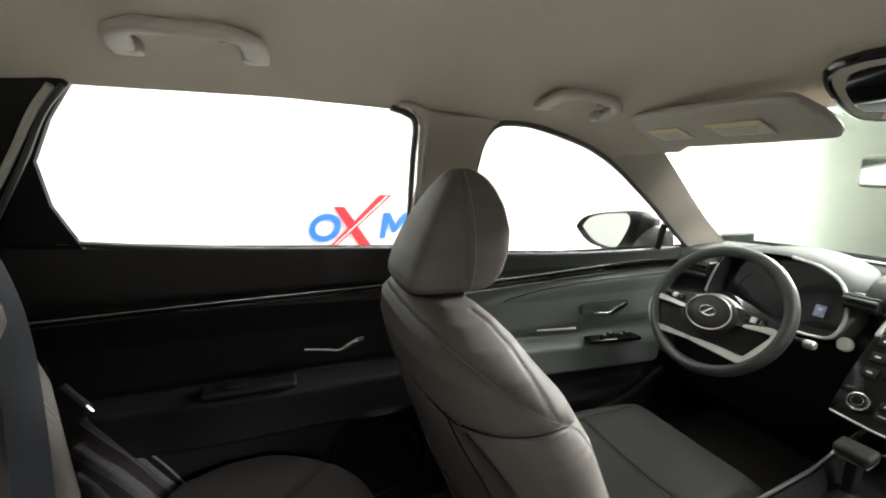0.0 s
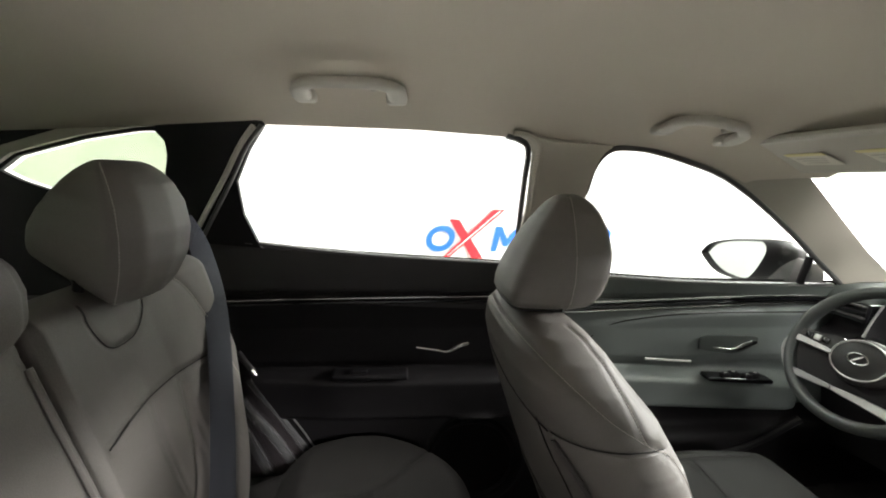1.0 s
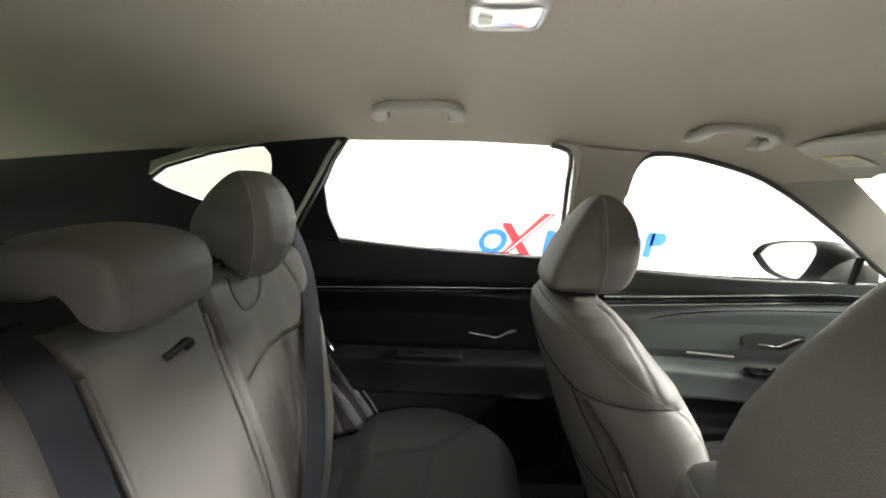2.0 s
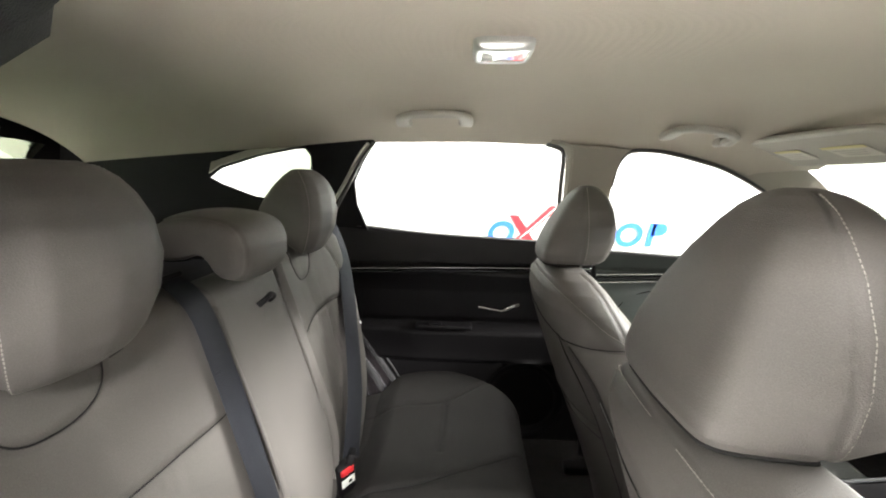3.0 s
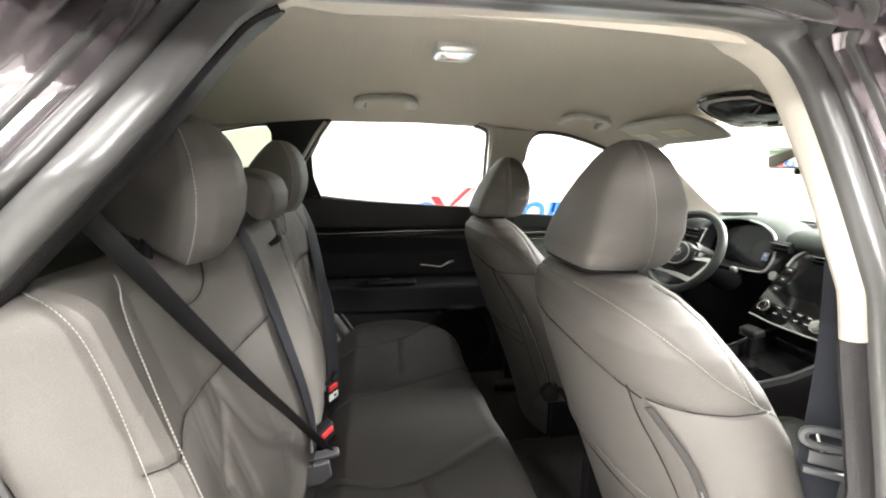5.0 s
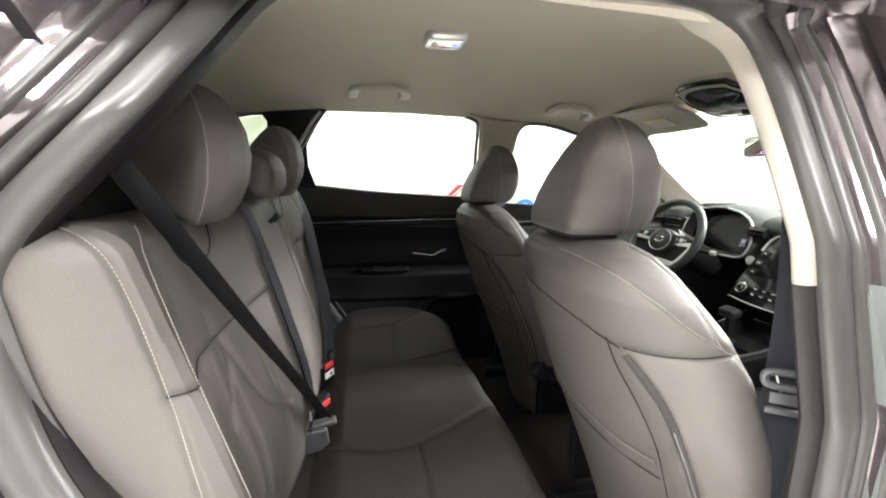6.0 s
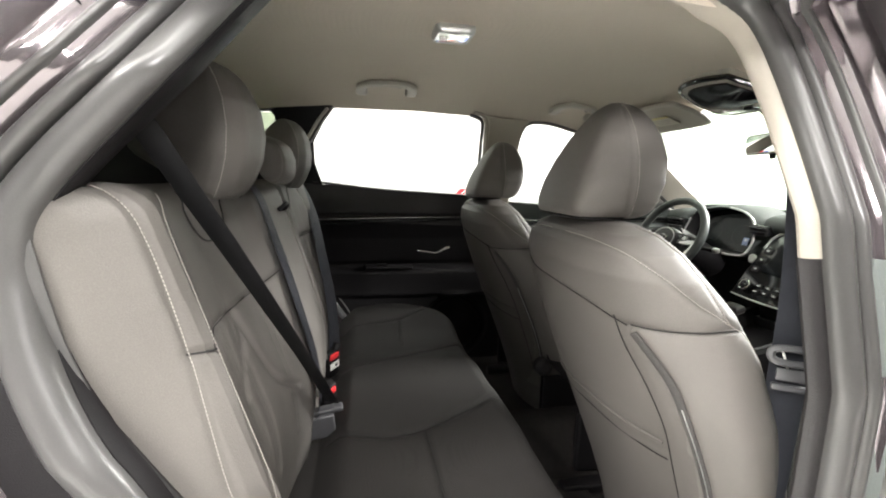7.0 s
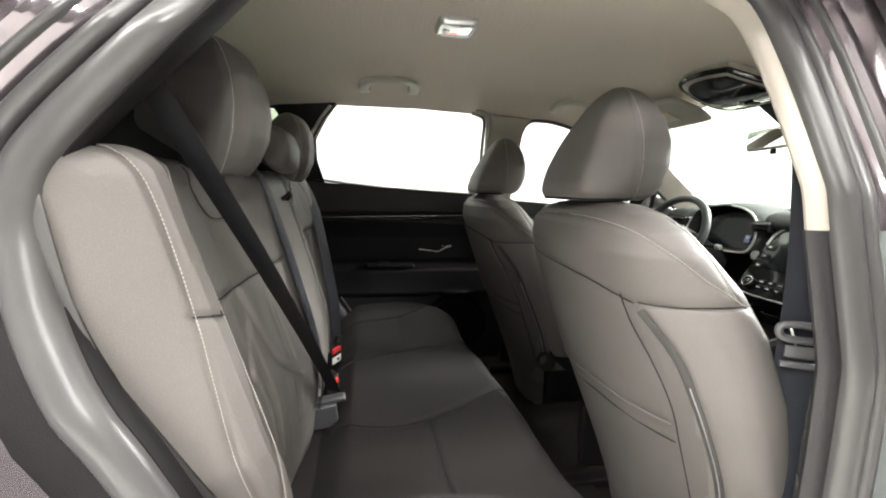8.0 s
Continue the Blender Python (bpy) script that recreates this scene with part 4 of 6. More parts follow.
# front kind: sloping rear face, rounded ridge, side seam, front pad
FRONT_KIND = dict(rear=[-0.028, -0.034, -0.037, -0.036, -0.027, -0.010, 0.012, 0.030, 0.042, 0.053, 0.060, 0.064],
                  rear_w=[0.074, 0.080, 0.084, 0.086, 0.082, 0.070, 0.054, 0.040, 0.030, 0.021, 0.014, 0.008],
                  seam=[0.050, 0.050, 0.050, 0.050, 0.050, 0.050, 0.051, 0.054, 0.058, 0.062, 0.066, 0.070],
                  seam_w=[0.084, 0.092, 0.097, 0.101, 0.104, 0.099, 0.084, 0.065, 0.049, 0.033, 0.022, 0.013],
                  front=[0.088, 0.100, 0.110, 0.120, 0.130, 0.133, 0.128, 0.118, 0.108, 0.097, 0.088, 0.080],
                  front_w=[0.068, 0.076, 0.082, 0.086, 0.090, 0.085, 0.069, 0.051, 0.037, 0.024, 0.016, 0.009], bulge=0.006, soft=16)
# rear kind: broad bowed front face with crisp seamed edges, sides running back to a low tail
REAR_KIND = dict(rear=[-0.112, -0.115, -0.114, -0.110, -0.101, -0.086, -0.070, -0.056, -0.046, -0.038, -0.034, -0.031],
                 rear_w=[0.044, 0.050, 0.055, 0.060, 0.066, 0.068, 0.064, 0.056, 0.047, 0.037, 0.030, 0.024],
                 seam=[-0.008, -0.003, 0.002, 0.010, 0.021, 0.026, 0.022, 0.012, 0.003, -0.006, -0.011, -0.015],
                 seam_w=[0.058, 0.066, 0.072, 0.079, 0.088, 0.092, 0.088, 0.079, 0.070, 0.060, 0.050, 0.040],
                 front=[0.004, 0.011, 0.018, 0.028, 0.041, 0.046, 0.041, 0.029, 0.017, 0.004, -0.004, -0.010],
                 front_w=[0.036, 0.041, 0.045, 0.050, 0.056, 0.059, 0.056, 0.050, 0.044, 0.037, 0.030, 0.024], bulge=0.007, soft=5)


def headrest(parent, cy, x0, z0, hs, kind, label="", wide=1.0, lift=0.0):
    """A sewn wedge cushion on two posts. x0: shift of its depth, z0: its foot, hs: its height, lift: slope of its underside."""
    per = 16
    front_kind = kind is FRONT_KIND
    rows = []
    for t in np.interp(np.linspace(0, 1, 80), np.linspace(0, 1, len(HEAD_S)), HEAD_S):
        k = {n: float(np.interp(t, HEAD_S, kind[n])) for n in ("rear", "rear_w", "seam", "seam_w", "front", "front_w")}
        half = [(k["front"], k["front_w"]), (k["seam"], k["seam_w"]), (k["rear"], k["rear_w"])]
        pts = [(k["front"] + kind["bulge"], 0.0), *half, (k["rear"] - 0.004, 0.0), *[(x, -w) for x, w in half[::-1]]]
        ring = soft_ring([(x0 + x, cy + w * wide) for x, w in pts], z0 + hs * t, per, kind["soft"])
        ring[:, 2] += lift * (1 - t) * np.maximum(0.0, x0 + k["seam"] - ring[:, 0])
        rows.append(ring)
    P = np.array(rows)
    N = -normals_of(P, True)
    if N[40, 0, 0] < 0:
        N = -N
    cols = (2 * per, 6 * per, per, 7 * per) if front_kind else (2 * per, 6 * per)
    lines = [P[4:-8, c].copy() for c in cols]
    thread = [(P[4:-8, c], N[4:-8, c]) for c in ((2 * per - 2, 6 * per + 2, per, 7 * per) if front_kind else (2 * per - 2, 6 * per + 2))]
    Q = carve(P, N, lines, 0.0035, 0.0022)
    hr = part("headrest", grid(Q, wrap=True, caps=True), M_LEATHER, parent, label, 60)
    part("stitching", join(*[stitches(q - nn * 0.0008, nn, wide=0.0011) for q, nn in thread]), M_THREAD, hr, "pale dotted stitching", kind="stuff")
    if front_kind:
        q = P[3, 2 * per:6 * per + 1]
        part("piping", sweep(q + N[3, 2 * per:6 * per + 1] * 0.001, circle_profile(0.0026, 6)), M_PIPING, hr, "dark welt along the foot")
    else:
        q = P[3, per // 2:2 * per + per]
        part("piping", sweep(q, circle_profile(0.0018, 6)), M_PIPING, hr, "dark welt along the foot")
    px = x0 + 0.045 if front_kind else x0 - 0.055
    for sg in (-1, 1):
        part("post", tube(np.array([(px, cy + sg * 0.055, z0 - 0.06), (px + 0.002, cy + sg * 0.055, z0 - 0.02), (px + 0.005, cy + sg * 0.055, z0 + 0.05)]), 0.0065, 10, (0, 1, 0)), M_CHROME if front_kind else M_BLACK, parent, "headrest post")
        if front_kind:
            part("post_collar", rbox((px, cy + sg * 0.055, z0 - 0.012), (0.026, 0.034, 0.02), 0.006, 3), M_SILVER if sg < 0 else M_BLACK, parent, "grey plastic guide")
    return hr


def front_seat(cy, hx, hy, hh, hwide, label):
    seat = thing("car_seat", (0.30, cy, 0.40), label, "car seat", "front seats")
    zz = [0.40, 0.50, 0.60, 0.72, 0.85, 0.95, 1.02, 1.07, 1.105, 1.128, 1.140, 1.146]
    xr = [0.185, 0.158, 0.125, 0.080, 0.030, -0.004, -0.026, -0.036, -0.034, -0.020, 0.000, 0.020]
    xf = [0.350, 0.352, 0.342, 0.315, 0.270, 0.230, 0.186, 0.140, 0.112, 0.088, 0.070, 0.052]
    wd = [0.205, 0.220, 0.242, 0.264, 0.268, 0.258, 0.243, 0.222, 0.194, 0.158, 0.112, 0.040]
    rows = []
    tz = np.interp(np.linspace(0, 1, 130), np.linspace(0, 1, len(zz)), zz)
    for z in tz:
        a, b, w = np.interp(z, zz, xr), np.interp(z, zz, xf), np.interp(z, zz, wd)
        c = a + (b - a) * 0.5
        rows.append(superring(c, cy, z, c - a, b - c, w, 150, 2.9, 0.035, float(np.interp(z, [0.5, 0.75, 1.0, 1.1], [0.50, 0.40, 0.18, 0.05]))))
    P = np.array(rows)
    P[..., 0] -= 0.012
    zip_z, zip_x = [0.56, 0.693, 0.794, 0.869, 0.911, 0.95, 0.985], [0.165, 0.141, 0.101, 0.068, 0.048, 0.024, 0.0]
    for i in range(len(P)):
        ring = P[i].copy()
        z = min(max(ring[0, 2], 0.56), 0.985)
        kz = next((k for k in range(74, 30, -1) if ring[k, 0] > np.interp(z, zip_z, zip_x)), 55)
        kf = next((k for k in range(kz, 12, -1) if ring[k, 0] > np.interp(z, [0.58, 0.70, 0.83, 0.93, 0.985], [0.325, 0.308, 0.272, 0.232, 0.172])), 18)
        at = np.interp(np.arange(76), [0, 20, 54, 75], [0, min(kf, kz - 6), kz, 75])
        at = np.r_[at, 150 - at[-2:0:-1]]
        P[i] = np.stack([np.interp(at, np.arange(151), np.r_[ring[:, c], ring[:1, c]]) for c in range(3)], 1)
    N = -normals_of(P, True)
    if N[60, 0, 0] < 0:
        N = -N

    def w_at(z):
        return np.interp(z, zz, wd)

    def x_at(z, f):
        return np.interp(z, zz, xr) * (1 - f) + np.interp(z, zz, xf) * f

    raw = [[(x_at(1.035, 0.0), cy + 0.20, 1.045), (x_at(1.03, 0), cy + 0.10, 1.033), (x_at(1.02, 0), cy, 1.028), (x_at(1.02, 0), cy - 0.10, 1.018), (-0.005, cy - 0.178, 0.995)]]
    zips, tops = [], []
    for sg in (-1, 1):
        raw.append([(-0.005, cy + sg * 0.185, 0.997), (0.03, cy + sg * 0.227, 1.000), (0.07, cy + sg * 0.24, 1.005), (0.145, cy + sg * 0.235, 1.003)])
        raw.append([(-0.014, cy + sg * 0.158, 1.007), (0.002, cy + sg * 0.165, 0.963), (0.029, cy + sg * 0.183, 0.905), (0.063, cy + sg * 0.193, 0.834), (0.097, cy + sg * 0.185, 0.747), (0.133, cy + sg * 0.175, 0.655), (0.155, cy + sg * 0.17, 0.56)])
        zips.append([(0.0, cy + sg * 0.186, 0.985), (0.024, cy + sg * 0.206, 0.950), (0.048, cy + sg * 0.221, 0.911), (0.068, cy + sg * 0.226, 0.869), (0.101, cy + sg * 0.228, 0.794), (0.141, cy + sg * 0.223, 0.693), (0.165, cy + sg * 0.21, 0.56)])
        tops.append([(-0.036, cy + sg * 0.026, 1.121), (-0.031, cy + sg * 0.112, 1.118), (-0.017, cy + sg * 0.167, 1.108), (0.007, cy + sg * 0.20, 1.089), (0.033, cy + sg * 0.221, 1.068), (0.065, cy + sg * 0.233, 1.042), (0.112, cy + sg * 0.237, 1.011)])
        tops.append([(0.040, cy + sg * 0.12, 1.135), (0.058, cy + sg * 0.167, 1.119), (0.072, cy + sg * 0.192, 1.098), (0.085, cy + sg * 0.213, 1.072), (0.10, cy + sg * 0.228, 1.038), (0.112, cy + sg * 0.237, 1.011), (0.160, cy + sg * 0.235, 0.99), (0.232, cy + sg * 0.25, 0.93), (0.272, cy + sg * 0.262, 0.83), (0.308, cy + sg * 0.262, 0.70), (0.325, cy + sg * 0.25, 0.58)])
    raw.append([(0.06, cy + 0.17, 0.80), (0.043, cy + 0.08, 0.797), (0.036, cy - 0.04, 0.804), (0.046, cy - 0.117, 0.798), (0.076, cy - 0.183, 0.794)])
    raw.append([(0.07, cy + 0.17, 0.77), (0.055, cy + 0.08, 0.768), (0.048, cy - 0.027, 0.772), (0.058, cy - 0.103, 0.768), (0.091, cy - 0.18, 0.758)])
    lines = [snap(P, N, r, 90) for r in raw]
    zl = [snap(P, N, r, 90) for r in zips]
    tl = [snap(P, N, r, 130) for r in tops]
    Q = carve(P, N, [q for q, _ in lines], 0.0035, 0.0032)
    Q = carve(Q, N, [q for q, _ in zl], 0.006, 0.005)
    Q = carve(Q, N, [q for q, _ in tl], 0.004, 0.0025)
    V, F = grid(Q, wrap=True, caps=True)

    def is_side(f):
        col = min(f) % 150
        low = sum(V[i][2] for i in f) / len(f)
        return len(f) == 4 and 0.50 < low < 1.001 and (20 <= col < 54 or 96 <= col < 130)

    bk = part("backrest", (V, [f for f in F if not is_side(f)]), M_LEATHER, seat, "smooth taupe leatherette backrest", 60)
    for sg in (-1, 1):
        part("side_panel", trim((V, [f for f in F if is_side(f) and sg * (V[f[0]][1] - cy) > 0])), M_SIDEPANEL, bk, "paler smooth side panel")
    part("stitching", join(*[stitches(q, nn) for q, nn in tl]), M_THREAD, bk, "pale dotted stitching", kind="stuff")
    sew(bk, lines)
    for q, nn in zl:
        part("zip", ribbon(q + nn * 0.0008, 0.0125, 0.0022, nn), M_ZIP, bk, "dark grey closure strip")
        part("zip_lip", sweep(q[26:] + nn[26:] * 0.0018, circle_profile(0.0011, 6), nn[26:]), M_SILVER, bk, "shiny zip edge")
    for q, nn in lines[-2:-1]:
        part("pocket_hem", sweep(q + nn * 0.001, circle_profile(0.0036, 8, 0.6), nn), M_LEATHER, bk)
    # side tag
    if cy < 0:
        tag = rbox((0.205, cy - 0.252, 0.955), (0.003, 0.002, 0.05), 0.0008, 2, Euler((0, radians(-25), 0)).to_matrix())
        part("side_tag", tag, M_WHITE, bk, "small pale sewn tag")
    headrest(seat, cy + hy, hx, 1.147, hh, FRONT_KIND, "wedge shaped leatherette headrest", hwide)
    # cushion
    rows = []
    for s in np.linspace(0, 1, 60):
        x = 0.33 + 0.44 * s
        w = 0.255 - 0.055 * s ** 2 - 0.05 * (1 - s) ** 4
        ztop = 0.655 + 0.035 * math.sin(min(1, s * 1.1) * math.pi * 0.6) - 0.12 * max(0, (s - 0.86) / 0.14) ** 2 - 0.10 * max(0, (0.06 - s) / 0.06) ** 2
        ring = []
        for k in range(80):
            th = 2 * math.pi * k / 80
            c, sn = math.cos(th), math.sin(th)
            u = math.copysign(abs(c) ** 0.62, c)
            v = math.copysign(abs(sn) ** 0.62, sn)
            zt = (ztop - 0.57) * v if v > 0 else 0.10 * v
            if v > 0:
                zt += 0.036 * (abs(u) ** 3 - 0.25) * v
            ring.append((x, cy + u * w, 0.57 + zt))
        rows.append(ring)
    P = np.array(rows)
    N = normals_of(P, True)
    if N[30, 20, 2] < 0:
        N = -N
    raw = [[(0.36, cy + sg * 0.17, 0.69), (0.5, cy + sg * 0.175, 0.70), (0.68, cy + sg * 0.165, 0.69)] for sg in (-1, 1)]
    raw.append([(0.52, cy - 0.17, 0.69), (0.515, cy, 0.68), (0.52, cy + 0.17, 0.69)])
    cl_ = [snap(P, N, r, 50) for r in raw]
    P2 = carve(P, N, [q for q, _ in cl_], 0.007, 0.006)
    cu = part("seat_cushion", grid(P2, wrap=True, caps=True, flip=True), M_CUSHION_SHADE, seat, "taupe seat cushion in a darkened, shaded tone", 60)
    sew(cu, cl_, 0.0014)
    part("seat_base", rbox((0.50, cy, 0.45), (0.40, 0.42, 0.10), 0.02), M_BLACK, seat, "black seat frame cover")
    for sg in (-1, 1):
        part("side_cover", rbox((0.40, cy + sg * 0.238, 0.50), (0.46, 0.022, 0.17), 0.010, 3), M_BLACK, seat, "black plastic seat side cover")
        part("seat_rail", rbox((0.42, cy + sg * 0.19, 0.405), (0.62, 0.04, 0.03), 0.008), M_BLACK, seat)
    # round recliner cover at the inner side
    part("recliner_cover", disc((0.235, cy + 0.262, 0.53), (0, 1, 0), 0.045, 0.025, 0.008), M_BLACK, seat, "round black hinge cover")
    part("recliner_cover", disc((0.168, cy - 0.205, 0.612), (0, -1, 0.1), 0.030, 0.045, 0.012, 32, 0.028), M_PAD, seat, "round dark hinge cover")
    return seat


front_seat(0.325, 0.0, 0.008, 0.190, 0.95, "taupe leatherette driver's seat with tall headrest")
front_seat(-0.372, -0.004, 0.020, 0.205, 1.08, "taupe leatherette front passenger seat with zipped back cover")

# ---- rear bench ----
bench = thing("bench_seat", (-0.35, -0.04, 0.42), "taupe leatherette rear bench with three headrests", "car seat")


def back_x(z):
    return -0.575 + (1.02 - z) * 0.3 - 0.72 * max(0.0, 0.85 - z) ** 1.6


Y_KEYS = [-0.676, -0.672, -0.668, -0.662, -0.652, -0.640, -0.626, -0.612, -0.58, -0.53, -0.45, -0.37, -0.29, -0.225, -0.19, -0.176, -0.170, -0.164, -0.150, -0.10, -0.05, 0.00, 0.045, 0.060, 0.066, 0.072, 0.086, 0.11, 0.17, 0.23, 0.30, 0.35, 0.39, 0.42, 0.44, 0.455, 0.47, 0.485, 0.50, 0.515, 0.53]
D_KEYS = [-0.150, -0.100, -0.060, -0.020, 0.008, 0.022, 0.026, 0.020, 0.006, -0.012, -0.022, -0.020, -0.008, 0.006, 0.008, 0.0, -0.03, 0.0, 0.008, 0.010, 0.010, 0.010, 0.008, 0.0, -0.03, 0.0, 0.008, 0.004, -0.010, -0.020, -0.020, -0.010, 0.002, 0.010, 0.013, 0.010, -0.002, -0.025, -0.060, -0.10, -0.15]
ys = np.unique(np.r_[np.linspace(-0.676, 0.53, 240), np.linspace(-0.676, -0.60, 60), np.linspace(-0.19, -0.15, 18), np.linspace(0.05, 0.085, 18)])
# up the face, then over the rounded top and down behind
prof = [(back_x(z), z, 0.96, 0.29, 1.0) for z in np.linspace(0.60, 1.165, 120)]
for a in np.linspace(0.0, 1.0, 22)[1:]:
    th = a * math.pi * 0.95
    cx, cz, r = back_x(1.165) - 0.045, 1.165, 0.045
    prof.append((cx + r * math.cos(th), cz + 0.7 * r * math.sin(th), 0.96, 0.29, 1 - a))
prof.append((back_x(1.165) - 0.095, 1.10, -1, 0, 0.0))
prof.append((back_x(0.7) - 0.10, 0.62, -1, 0, 0.0))
P = np.zeros((len(prof), len(ys), 3))
dk = np.interp(ys, Y_KEYS, D_KEYS)
for i, (x, z, nx, nz, f) in enumerate(prof):
    dropc = 0.012 * np.exp(-((ys + 0.052) / 0.10) ** 6) if i >= 118 else 0
    side = np.clip((-0.60 - ys) / 0.1, 0, 1) + np.clip((ys - 0.43) / 0.1, 0, 1)
    P[i, :, 0] = x + dk * nx * f * (1 if f else 0)
    kl, kr = np.interp(z, [0.6, 0.75, 0.88, 1.0], [0.30, 0.44, 0.72, 1.0]), np.interp(z, [0.6, 0.75, 0.86], [0.72, 0.88, 1.0])
    P[i, :, 1] = np.where(ys > 0.235, 0.235 + (ys - 0.235) * kl, np.where(ys < -0.41, -0.41 + (ys + 0.41) * kr, ys))
    P[i, :, 2] = z + dk * 0.25 * f - 0.03 * side ** 2 * (i > 100) - dropc
N = normals_of(P)
if N[60, 120, 0] < 0:
    N = -N


def bp(y, z, d=0.0):
    return (back_x(z) + float(np.interp(y, Y_KEYS, D_KEYS)) + d, y, z)


R_flap = [bp(-0.455, 1.185), bp(-0.452, 1.15), bp(-0.435, 1.118), bp(-0.405, 1.108), bp(-0.365, 1.112), bp(-0.338, 1.135), bp(-0.328, 1.175)]
L_flap = [bp(0.165, 1.185), bp(0.168, 1.15), bp(0.185, 1.118), bp(0.215, 1.108), bp(0.255, 1.112), bp(0.29, 1.14), bp(0.30, 1.175)]
seams = [R_flap, L_flap, [bp(y, 1.018 + 0.012 * math.sin((y + 0.2) * 8)) for y in np.linspace(-0.21, -0.56, 12)] + [bp(-0.605, 1.017)], [bp(y, 1.020) for y in np.linspace(0.10, 0.38, 10)] + [bp(0.42, 1.017)],
         [bp(-0.612, 1.018), bp(-0.63, 1.022), bp(-0.652, 1.027)]]
pleats = [[bp(y0, 1.015), bp(y0 - 0.012, 0.95), bp(y0 - 0.01, 0.84), bp(y0, 0.72)] for y0 in (-0.43, -0.445, -0.485, -0.50, -0.30, -0.315, 0.22, 0.235, 0.30, 0.315, 0.36, 0.375)]
st1 = [(-0.690, -0.60, 1.19), (-0.640, -0.640, 1.20), (-0.604, -0.654, 1.175), (-0.585, -0.653, 1.12), (-0.566, -0.653, 1.033), (-0.552, -0.653, 0.95), (-0.535, -0.653, 0.862), (-0.50, -0.655, 0.75), (-0.47, -0.65, 0.66)]
st2 = [bp(-0.530, 1.186), bp(-0.565, 1.155), bp(-0.588, 1.10), bp(-0.605, 1.05), bp(-0.614, 1.015), bp(-0.622, 0.95), bp(-0.626, 0.876), bp(-0.624, 0.78), bp(-0.61, 0.68)]
ml = [bp(0.345, 1.186), bp(0.38, 1.155), bp(0.40, 1.10), bp(0.415, 1.02), bp(0.42, 0.95)]
SL = [snap(P, N, s, 140) for s in (st1, st2, ml)]
Q = carve(P, N, [snap(P, N, s, 70)[0] for s in seams], 0.004, 0.0045)
Q = carve(Q, N, [snap(P, N, s, 40)[0] for s in pleats], 0.006, 0.0022)
folds = [[(-0.59, -0.425, 0.994), (-0.577, -0.433, 0.951), (-0.56, -0.490, 0.910), (-0.553, -0.506, 0.892)], [(-0.59, -0.421, 0.997), (-0.569, -0.40, 0.93), (-0.544, -0.361, 0.854), (-0.518, -0.288, 0.803)],
         [(-0.59, 0.31, 0.997), (-0.569, 0.29, 0.93), (-0.544, 0.25, 0.854), (-0.518, 0.18, 0.803)]]
Q = carve(Q, N, [snap(P, N, s, 60)[0] for s in folds], 0.007, 0.006)
Q = carve(Q, N, [q for q, _ in SL], 0.0045, 0.003)
V, F = grid(Q, flip=True)


def kept(f):
    x, y, z = (sum(V[i][k] for i in f) / len(f) for k in range(3))
    if y > 0.40 and z < 0.97 and x < back_x(z) - 0.03:
        return False
    return y > -0.64 or z > 0.975 - 1.74 * (x + 0.64) or x > -0.45


bk = part("backrest", (V, [f for f in F if kept(f)]), M_LEATHER, bench, "taupe leatherette backrest with bolsters and pleats", 60)
part("stitching", join(*[stitches(q, nn) for q, nn in SL]), M_THREAD, bk, "pale dotted stitching", kind="stuff")
sew(bk, [snap(P, N, s, 80) for s in seams])
part("armrest_edge", tube(spline([bp(-0.158, 1.15, 0.004), bp(-0.158, 0.9, 0.004), bp(-0.155, 0.70, 0.004)], 30), 0.004, 8), M_LEATHER, bench)
part("armrest_edge", tube(spline([bp(0.054, 1.15, 0.004), bp(0.054, 0.9, 0.004), bp(0.052, 0.70, 0.004)], 30), 0.004, 8), M_LEATHER, bench)
part("armrest_strap", tube(spline([bp(-0.055, 1.128, 0.004), bp(-0.045, 1.138, 0.018), bp(-0.03, 1.142, 0.020), bp(-0.018, 1.136, 0.018), bp(-0.012, 1.126, 0.004)], 20), 0.0055, 8), M_BLACK, bench, "black pull loop of the centre armrest")
hem = spline([(-0.640, -0.672, 0.975), (-0.60, -0.671, 0.906), (-0.56, -0.668, 0.836), (-0.51, -0.662, 0.748), (-0.47, -0.655, 0.68)], 40)
part("side_hem", tube(hem, 0.006, 8, (0, 1, 0.2)), M_PIPING, bench, "dark felt hem under the side cover")
part("side_felt", ribbon(spline([(-0.690, -0.668, 1.17), (-0.683, -0.672, 1.13), (-0.668, -0.674, 1.05), (-0.646, -0.674, 0.98)], 24), 0.018, 0.004, (0, -1, 0.1)), M_RUBBER, bench, "grey felt edge of the backrest")
part("arch_carpet", rbox((-0.66, -0.60, 0.72), (0.12, 0.08, 0.44), 0.02), M_CARPET, bench, "black carpet beside the backrest")
part("latch_bar", tube(np.array([(-0.650, -0.690, 0.985), (-0.64, -0.692, 0.972), (-0.622, -0.692, 0.948)]), 0.0035, 8), M_CHROME, bench, "small steel latch bar")

# cushion: a relief over the bench's plan
xs, ycs = np.linspace(-0.62, 0.0, 130), np.linspace(-0.665, 0.665, 230)
P = np.zeros((len(xs), len(ycs), 3))
